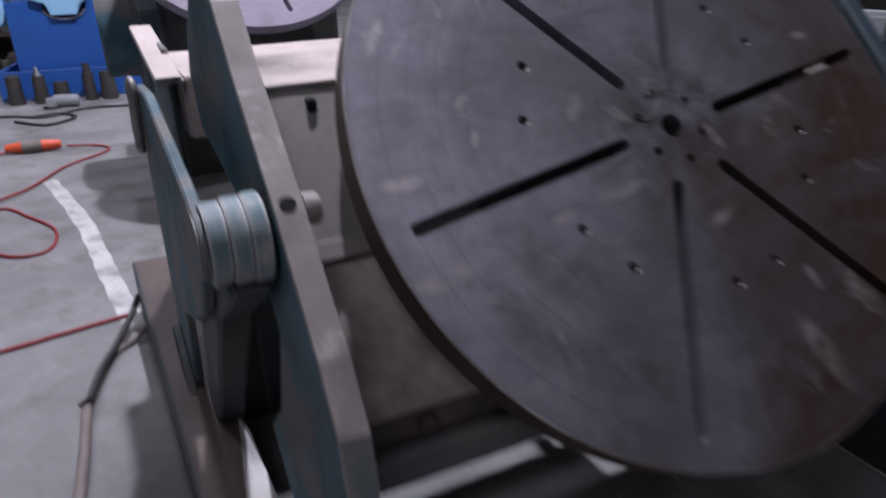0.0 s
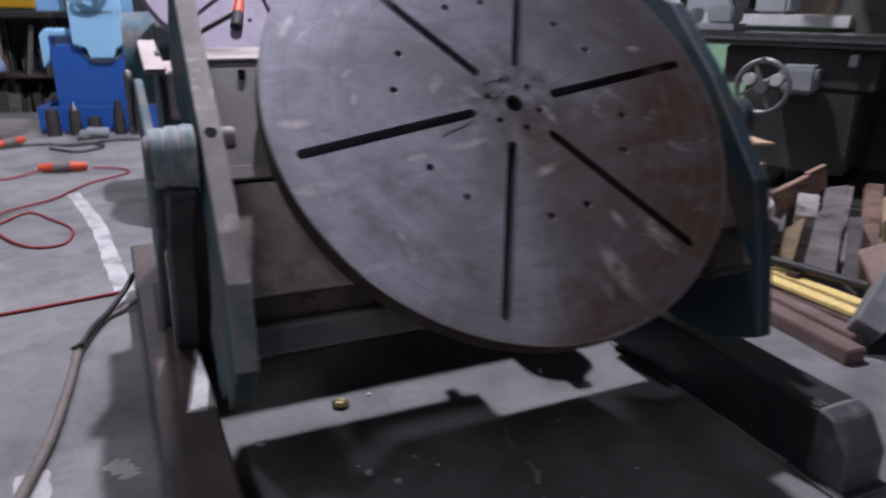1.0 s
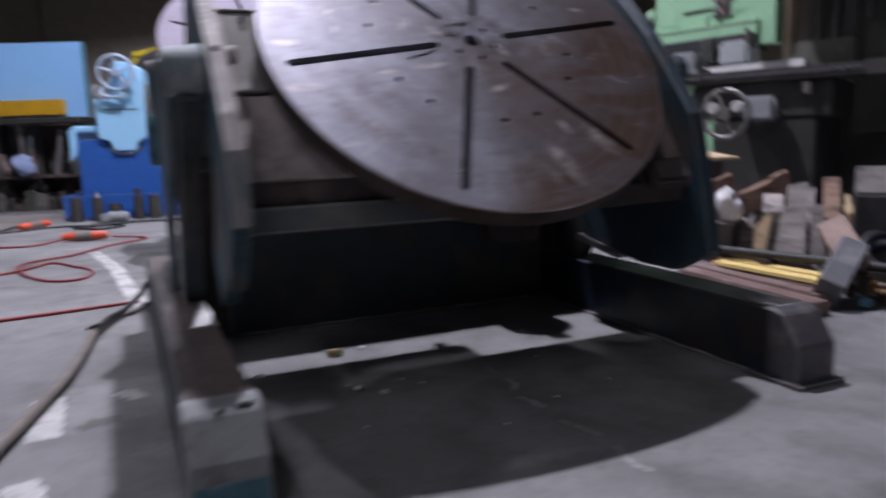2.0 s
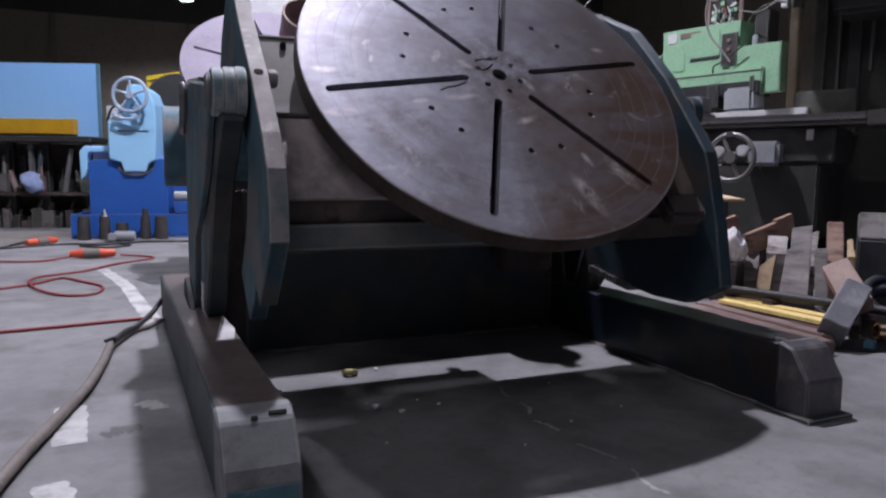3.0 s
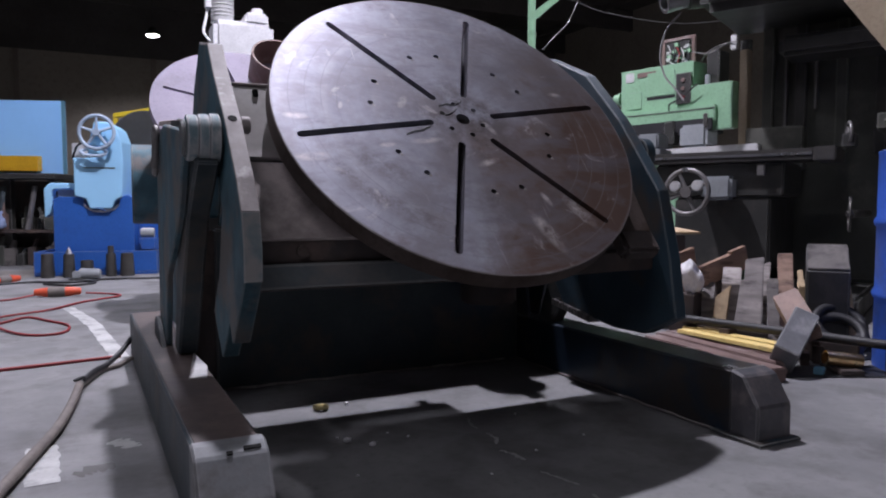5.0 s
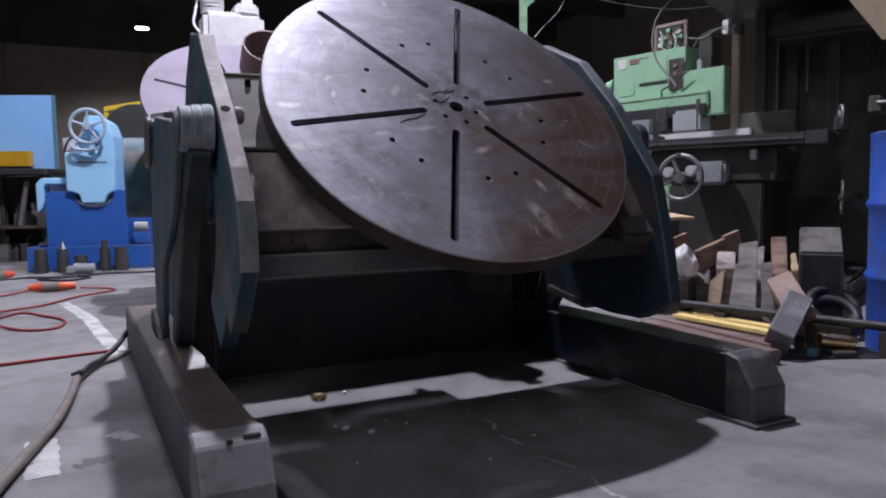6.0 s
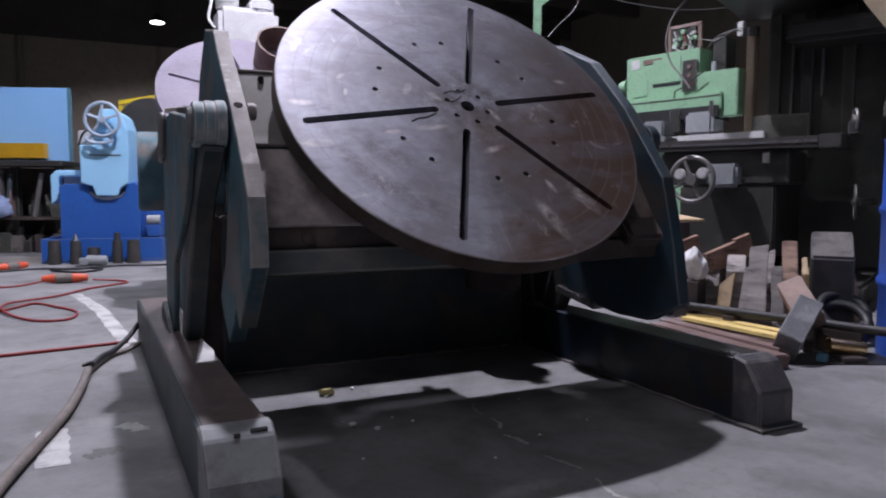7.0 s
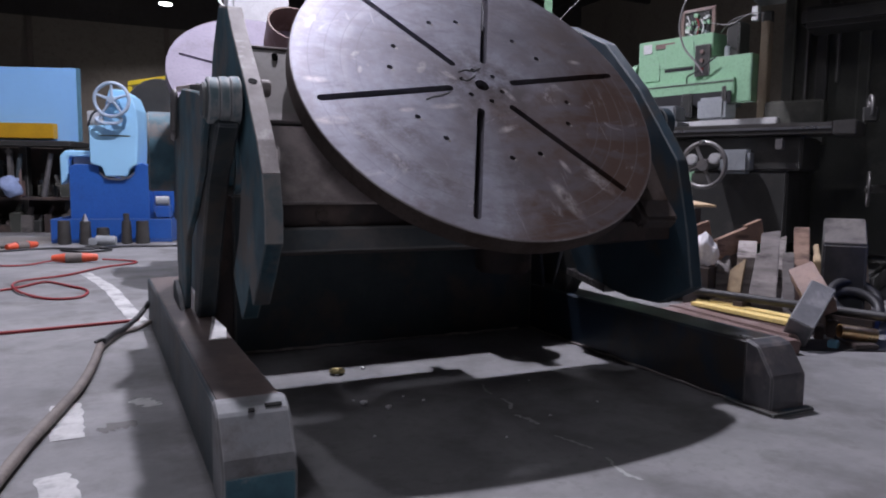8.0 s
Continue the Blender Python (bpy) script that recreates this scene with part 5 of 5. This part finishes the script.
def green_machine():
    t = thing("grinding_machine", GREEN @ Vector((-0.2, 0.3, 0)), "mint green grinding machine with a black control panel", "grinding machine")

    def w(name, bm, m, label="", parent=None, smooth=False):
        bm.transform(GREEN)
        return part(name, bm, m, parent or t, label, smooth=smooth)
    head = w("headstock", box((-0.62, 0, 1.37), (-0.045, 0.5, 1.72), 0.005), M_GREEN)
    w("right_cover", box((-0.10, -0.02, 1.22), (0.24, 0.10, 1.54), 0.005), M_GREEN)
    w("front_bed", box((-0.60, -0.06, 1.27), (0.14, -0.002, 1.39), 0.008), M_GREEN)
    w("trough", box((-0.50, -0.078, 1.215), (0.13, -0.062, 1.298), 0.003), M_BLACK, "black open trough under the bed")
    w("seam", box((-0.60, -0.064, 1.362), (0.14, -0.061, 1.370), 0), M_CAST, parent=head)
    w("clamp", box((0.07, -0.09, 1.23), (0.10, -0.079, 1.33), 0.003), M_CAST)
    w("door_left", box((-0.56, -0.008, 1.42), (-0.44, -0.001, 1.55), 0.004), M_GREEN, parent=head)
    w("door_mid", box((-0.40, -0.008, 1.50), (-0.18, -0.001, 1.68), 0.004), M_GREEN, parent=head)
    w("shadow_gap", box((-0.40, -0.004, 1.478), (-0.18, -0.001, 1.496), 0), M_BLACK, parent=head)
    w("name_plate", box((-0.48, -0.006, 1.655), (-0.33, -0.001, 1.69), 0), M_RUST, "dark red plate with unreadable bars", parent=head)
    w("paper", box((-0.58, -0.005, 1.63), (-0.51, -0.001, 1.70), 0), M_PALE, "white paper label", parent=head)
    panel = w("control_panel", box((-0.16, -0.03, 1.42), (-0.05, -0.012, 1.64), 0.004), M_CAST, "dark recessed control panel", parent=head)
    for i in range(3):
        bm = rod((-0.105, -0.042, 1.47 + 0.06 * i), (-0.105, -0.031, 1.47 + 0.06 * i), 0.014)
        bm.transform(GREEN)
        part("button", bm, M_RED if i == 0 else M_RUST, t, smooth=True)
    w("rail", box((-0.64, -0.05, 1.20), (0.10, 0.2, 1.262), 0.004), M_BLACK)
    w("carriage", box((-0.55, -0.1, 1.10), (-0.25, 0.15, 1.195), 0.012), M_GREY)
    w("tool_post", box((-0.10, -0.1, 1.10), (0.10, 0.12, 1.26), 0.02), M_GREY)
    w("wheel_head", box((-0.22, -0.1, 1.13), (-0.14, 0.1, 1.30), 0.01), M_CAST)
    w("slideway", box((-0.75, -0.12, 1.03), (0.45, 0.3, 1.098), 0.006), M_PALE)
    w("stand", box((-0.7, -0.05, 0.045), (0.4, 0.5, 1.028), 0.02), M_GREEN)
    w("lever", cord([(-0.2, -0.05, 1.36), (-0.19, -0.07, 1.42), (-0.12, -0.08, 1.45), (0.02, -0.08, 1.54)], 0.006), M_BLACK, smooth=True)
    w("side_knob", rod((-0.64, 0.05, 1.52), (-0.70, 0.05, 1.52), 0.05, 0.035), M_GREEN, smooth=True)
    frame_bars = box((-0.40, 0.25, 1.72), (-0.375, 0.275, 1.95), 0.003)
    box((-0.40, 0.25, 1.925), (-0.14, 0.275, 1.95), 0.003, frame_bars)
    box((-0.165, 0.25, 1.72), (-0.14, 0.275, 1.925), 0.003, frame_bars)
    cabinet = w("wiring_frame", frame_bars, M_RUST, "rust-brown frame of an open wiring box")
    w("backplate", box((-0.374, 0.262, 1.722), (-0.166, 0.270, 1.924), 0.001), M_CAST, parent=cabinet)
    rng = random.Random(4)
    for i in range(22):
        u, v, a = rng.uniform(-0.36, -0.19), rng.uniform(1.735, 1.89), rng.uniform(0.012, 0.04)
        w("terminal", box((u, 0.225, v), (u + a, 0.261, v + rng.uniform(0.01, 0.03)), 0.002), (M_PALE, M_GREEN, M_GREY, M_CAST)[i % 4], parent=cabinet)
    for k in range(5):
        u, v = -0.34 + 0.035 * k, 1.90 - 0.012 * k
        w("wire", cord([(u, 0.222, v), (u + 0.03, 0.205, v - 0.06), (u + 0.015, 0.215, v - 0.12), (u + 0.05, 0.222, v - 0.15)], 0.004, 6), (M_PALE, M_BLACK, M_RED)[k % 3], parent=cabinet, smooth=True)
    w("top_box", box((-0.03, 0.2, 1.545), (0.06, 0.4, 1.80), 0.008), M_CAST)
    w("valve", rod((0.02, 0.1, 1.545), (0.02, 0.1, 1.62), 0.018, sides=12), M_GREY, smooth=True)
    w("white_box", box((0.10, 0.3, 1.80), (0.14, 0.36, 1.90), 0.004), M_PALE, "small white box")
    w("lamp_arm", cord([(-0.08, 0.22, 1.74), (0.0, 0.18, 1.80), (0.10, 0.2, 1.83), (0.16, 0.24, 1.82)], 0.005), M_TABLE, smooth=True)
    w("rear_rack", box((0.15, 0.35, 1.545), (0.22, 0.4, 1.86), 0.006), M_CAST)
    w("crate_post", box((0.27, 0.02, 1.045), (0.325, 0.1, 1.74), 0.006), M_CARD, "tan wooden post")
    w("cable", cord([(-0.1, 0.1, 1.80), (0.05, 0.05, 1.76), (0.2, 0.0, 1.80), (0.3, 0.0, 1.79)], 0.004), M_GREY_STEEL, smooth=True)


green_machine()


def gantry():
    t = thing("gantry", (3.8, 4.8, 0), "mint green steel gantry with hanging cables", "gantry")
    u = Matrix(((0.993, 0.417, 0, 3.333), (-0.352, 0.914, 0, 4.874), (0, 0, 1.025, 0.000), (0, 0, 0, 1)))

    def w(name, bm, m=M_GREEN, smooth=False):
        bm.transform(u)
        part(name, bm, m, t, smooth=smooth)
    w("post", box((0, 0, 0), (0.075, 0.08, 2.90), 0.004))
    w("post", box((3.6, 0, 0), (3.675, 0.08, 2.90), 0.004))
    w("beam", box((-0.02, -0.02, 2.90), (3.7, 0.10, 2.99), 0.004))
    w("brace", slab([(0.075, 2.62), (0.075, 2.72), (0.3, 2.90), (0.4, 2.90)], "y", 0.02, 0.06, 0.002))
    for pts in ([(0.55, 0, 2.9), (0.42, 0, 2.6), (0.25, 0, 2.42), (0.15, 0, 2.30)], [(0.3, 0, 2.9), (0.8, 0, 2.72), (1.6, 0, 2.62), (2.4, 0, 2.7)]):
        w("cable", cord(pts, 0.005), M_GREY_STEEL, True)


gantry()


# ---- the timber and steel pile, and the drum ----
def block(name, label, category, material, size, place, turn, group="offcuts in the pile", bevel=0.003, slant=0.0):
    """A block standing with the middle of its foot at place."""
    bm = box((-size[0] / 2, -size[1] / 2, 0), (size[0] / 2, size[1] / 2, size[2]), bevel)
    if slant:
        for v in bm.verts:
            if v.co.z > size[2] / 2:
                v.co.z += slant * v.co.y
    m = pose(*place, *turn)
    bm.transform(pose(0, 0, 0, *turn))
    low = min(v.co.z for v in bm.verts)
    bm.transform(Matrix.Translation((place[0], place[1], place[2] - low)))
    return tagged(part(name, bm, material), label, category, group)


def stick(a, b, wide, thick, cut=0.0):
    """A length of timber or flat from a to b, its broad face turned to the aisle and upward; cut slopes its top."""
    axis = (b - a).normalized()
    n = Vector((-0.77, -0.64, 0.35))
    n = (n - axis * n.dot(axis)).normalized()
    side = axis.cross(n)
    long_ = (b - a).length
    bm = box((-wide / 2, -thick, 0), (wide / 2, 0, long_), 0.004)
    for v in bm.verts:
        if v.co.z > long_ / 2:
            v.co.z += cut * v.co.x
    turn = Matrix((side, n, axis)).transposed().to_4x4()
    bm.transform(Matrix.Translation(a) @ turn)
    low = min(v.co.z for v in bm.verts)
    bm.transform(Matrix.Translation((0, 0, -low if low < 0 or a.z < 0.06 else 0)))
    return bm


def pile():
    for a, b, wdt, h, z in (((1.375, 0.745), (1.318, 0.005), 0.085, 0.055, 0.0), ((1.462, 0.775), (1.425, 0.075), 0.075, 0.058, 0.0), ((1.548, 0.80), (1.545, 0.14), 0.08, 0.055, 0.0), ((1.64, 0.82), (1.655, 0.22), 0.09, 0.055, 0.0)):
        d = Vector((b[0] - a[0], b[1] - a[1], 0))
        ang = math.degrees(math.atan2(d.y, d.x))
        bm = box((0, -wdt / 2, z), (d.length, wdt / 2, z + h), 0.005)
        bm.transform(pose(a[0], a[1], 0, 0, 0, ang))
        tagged(part("steel_bar", bm, M_RUST), "long brown rusted steel bar lying on the floor", "steel bar", "bars in the pile")
    for a, b in (((1.528, 0.71), (1.547, 0.165)), ((1.610, 0.76), (1.640, 0.235))):
        d = Vector((b[0] - a[0], b[1] - a[1], 0))
        bm = box((0, -0.030, 0.0605), (d.length, 0.030, 0.078), 0.002)
        bm.transform(pose(a[0], a[1], 0, 0, 0, math.degrees(math.atan2(d.y, d.x))))
        tagged(part("yellow_bar", bm, M_YELLOW_PALE), "long yellow painted bar lying on brown bars", "bar", "bars in the pile")
    bm = rod((1.575, 0.762, 0.118), (1.843, -0.241, 0.118), 0.019)
    tagged(part("steel_tube", bm, M_BLACK, smooth=True), "long dark steel tube lying across the pile", "tube", "bars in the pile")
    for x, y in ((1.636, 0.533), (1.812, -0.126)):
        block("spacer", "small dark wooden spacer under the tube", "wood block", M_GRIME, (0.07, 0.05, 0.10), (x, y, 0), (0, 0, 10))
    bm = box((0, -0.03, 0), (0.80, 0.03, 0.095), 0.006)
    bm.transform(pose(1.628, 0.80, 0, 0, 0, -75))
    tagged(part("timber_bar", bm, M_GRIME), "dark oily timber bar lying behind the steel tube", "timber", "bars in the pile")
    # bent steel flat, standing on its lower end and leaning back
    bent = thing("bent_bracket", (1.402, 0.037, 0.000), "heavy bent steel bracket standing on edge, brown above and grey below", "bracket")
    knee = Vector((1.589, 0.091, 0.163))
    part("upper_arm", stick(knee, Vector((1.64, 0.245, 0.300)), 0.100, 0.09), M_BRACKET, bent)
    part("lower_arm", stick(Vector((1.402, 0.037, 0.030)), knee, 0.094, 0.13), M_DULL, bent)
    for label, material, foot, top, wide, thick, cut in (
        ("weathered grey-brown timber offcut leaning in the pile", M_WOOD, (1.692, 0.451, 0.000), (1.920, 0.634, 0.366), 0.085, 0.070, 0.25),
        ("thin weathered strip standing in the pile", M_WOOD, (1.640, 0.498, 0.000), (1.840, 0.622, 0.286), 0.033, 0.040, 0.40),
        ("thin weathered strip standing in the pile", M_WOOD, (1.889, 0.555, 0.000), (2.080, 0.693, 0.360), 0.032, 0.030, 0.50),
        ("brown weathered timber offcut leaning in the pile", M_WOOD_BROWN, (1.790, 0.338, 0.000), (1.995, 0.525, 0.403), 0.066, 0.060, 0.00),
        ("short weathered timber offcut leaning in the pile", M_WOOD, (1.690, 0.321, 0.000), (1.841, 0.468, 0.298), 0.050, 0.050, 0.10),
        ("pale pine offcut standing in the pile", M_PLY, (1.928, 0.321, 0.000), (2.105, 0.523, 0.278), 0.031, 0.040, 0.40),
        ("small pale pine offcut standing in the pile", M_PLY, (2.059, 0.439, 0.000), (2.211, 0.609, 0.325), 0.025, 0.030, 0.20),
        ("pale pine wedge leaning in the pile", M_PLY, (1.68, 0.64, 0.0), (1.755, 0.672, 0.235), 0.062, 0.05, 1.10),
    ):
        tagged(part("timber_offcut", stick(Vector(foot), Vector(top), wide, thick, cut), material), label, "timber", "offcuts in the pile")
    block("timber_offcut", "weathered timber block with a sloping sawn top", "timber", M_WOOD, (0.085, 0.10, 0.320), (1.836, 0.696, 0), (0, 0, -50), slant=0.75)
    block("timber_offcut", "short weathered timber block with a sloping sawn top", "timber", M_WOOD, (0.058, 0.10, 0.247), (1.745, 0.755, 0), (0, 0, -50), slant=0.75)
    block("timber_offcut", "pale pine offcut standing beside the drum", "timber", M_PLY, (0.07, 0.05, 0.33), (2.235, 0.352, 0), (-10, 3, 10))
    block("timber_offcut", "low weathered timber lying at the foot of the pile", "timber", M_WOOD, (0.24, 0.06, 0.06), (1.93, 0.36, 0), (0, 0, -50))
    block("timber_offcut", "dark timber post under a plank", "timber", M_GRIME, (0.12, 0.10, 0.285), (1.90, 0.83, 0), (0, 0, -4))
    bm = box((-0.175, -0.015, -0.105), (0.165, 0.015, 0), 0.003)
    box((0.05, -0.013, 0.0005), (0.165, 0.013, 0.012), 0.002, bm)
    bm.transform(pose(1.885, 0.80, 0.402, 0, -14.4, 3.3))
    tagged(part("plank", bm, M_WOOD_BROWN), "sawn plank propped on edge across the pile", "plank", "offcuts in the pile")
    bm = box((-0.08, -0.012, -0.42), (0.06, 0.012, 0), 0.002)
    bm.transform(pose(1.81, 0.985, 0.415, 0, -14, 3.3))
    low = min(v.co.z for v in bm.verts)
    bm.transform(Matrix.Translation((0, 0, -low)))
    tagged(part("plank", bm, M_WOOD_BROWN), "short brown board standing on end behind the pile", "plank", "offcuts in the pile")
    block("wooden_crate", "dark wooden crate with a plywood top", "crate", M_GRIME, (0.24, 0.2, 0.50), (1.82, 1.20, 0), (0, 0, -24))
    bm = slab([(-0.25, -0.11), (0.12, -0.11), (-0.25, 0.20)], "z", 0, 0.014, 0.001)
    bm.transform(pose(1.887, 1.163, 0.535, 15, 0, -24))
    tagged(part("plywood_sheet", bm, M_PLY), "pale triangular plywood offcut lying on a crate", "plywood", "offcuts in the pile")
    # Dark sides and a paler top slab: overhead light put into the block's colours.
    stone = block("stone_block", "heavy block with darkened sides and a sloping top painted as lit", "block", M_CAST, (0.178, 0.19, 0.420), (2.095, 0.376, 0), (0, 0, -51.5), bevel=0.007, slant=0.57)
    lit_slab = box((-0.084, -0.09, 0.421), (0.084, 0.09, 0.427), 0.002)
    for v in lit_slab.verts:
        v.co.z += 0.57 * v.co.y
    lit_slab.transform(pose(2.095, 0.376, 0, 0, 0, -51.5))
    part("dusty_top", lit_slab, M_DUSTY, stone, "paler slab, overhead light put into the top's colour")
    bm = torus((1.975, 0.235, 0.12), (-0.45, -0.40, 0.75), 0.105, 0.022, 40, 12)
    torus((2.01, 0.25, 0.16), (-0.35, -0.55, 0.7), 0.098, 0.021, 40, 12, bm)
    low = min(v.co.z for v in bm.verts)
    bm.transform(Matrix.Translation((0, 0, 0.004 - low)))
    tagged(part("rubber_hose_coil", bm, M_BLACK, smooth=True), "black rubber hose coil lying on the floor", "hose coil")
    bm = pipe((1.623, 0.037, 0.062), (1.746, -0.027, 0.045), 0.028, 0.023)
    tagged(part("copper_tube", bm, M_COPPER, smooth=True), "short bright copper tube on a spacer", "tube")
    block("spacer", "small dark wooden spacer under the copper tube", "wood block", M_GRIME, (0.09, 0.16, 0.019), (1.683, 0.007, 0.005), (0, 0, -25))
    # Thin black sheet that darkens the floor as the pile's shadow.
    block("rubber_mat", "black sheet standing for the shadow under the scrap", "mat", M_BLACK, (0.60, 0.20, 0.005), (1.725, -0.002, 0), (0, 0, -27), bevel=0.001)
    block("tin_lid", "small pale blue tin on the floor", "tin", M_TEAL, (0.035, 0.035, 0.03), (1.56, 0.015, 0.005), (0, 0, 20))
    bm = bmesh.new()
    bmesh.ops.create_icosphere(bm, subdivisions=4, radius=0.058)
    for v in bm.verts:
        v.co *= 1 + 0.5 * noise.noise(v.co * 17) + 0.16 * noise.noise(v.co * 48)
        v.co.x *= 0.85
        v.co.z *= 1.3
    low = min(v.co.z for v in bm.verts)
    bm.transform(Matrix.Translation((1.655, 0.778, 0.232 - low)))
    tagged(part("rag", bm, M_RAG, smooth=True), "crumpled white rag lying on a block", "rag")
    block("timber_offcut", "dark timber block under a white rag", "timber", M_GRIME, (0.13, 0.12, 0.231), (1.645, 0.80, 0), (0, 0, 25))
    rng = random.Random(11)
    for i in range(16):
        x, y = rng.uniform(1.62, 2.15), rng.uniform(0.12, 0.9)
        block("wood_chip", "small dark scrap of wood on the floor", "scrap", M_GRIME if i % 3 else M_WOOD, (rng.uniform(0.04, 0.1), rng.uniform(0.03, 0.06), rng.uniform(0.03, 0.08)), (x, y, 0), (0, 0, rng.uniform(0, 90)), "scraps on the floor")


pile()


def drum():
    t = thing("oil_drum", (2.109, -0.18, 0), "royal blue steel oil drum with rolled hoops", "drum")
    prof = [(0.0, 0.012), (0.27, 0.012), (0.276, 0.0), (0.288, 0.0), (0.288, 0.02)]
    for z in (0.30, 0.595):
        prof += [(0.288, z - 0.022), (0.298, z - 0.008), (0.298, z + 0.008), (0.288, z + 0.022)]
    prof += [(0.288, 0.865), (0.291, 0.88), (0.283, 0.885), (0.276, 0.868), (0.0, 0.868)]
    bm = bmesh.new()
    n = 64
    rows = [[bm.verts.new((2.109 + r * math.cos(2 * math.pi * k / n), -0.18 + r * math.sin(2 * math.pi * k / n), z)) for k in range(n)] if r else [bm.verts.new((2.109, -0.18, z))] for r, z in prof]
    for a, b in zip(rows, rows[1:]):
        for k in range(n):
            va = [a[k % len(a)], a[(k + 1) % len(a)]] if len(a) > 1 else [a[0]]
            vb = [b[(k + 1) % len(b)], b[k % len(b)]] if len(b) > 1 else [b[0]]
            bm.faces.new(va + vb)
    bmesh.ops.recalc_face_normals(bm, faces=bm.faces[:])
    shell = part("shell", bm, M_DRUM, t, smooth=True)
    part("bung", rod((2.257, -0.12, 0.866), (2.257, -0.12, 0.884), 0.03), M_GREY_STEEL, shell, smooth=True)


drum()
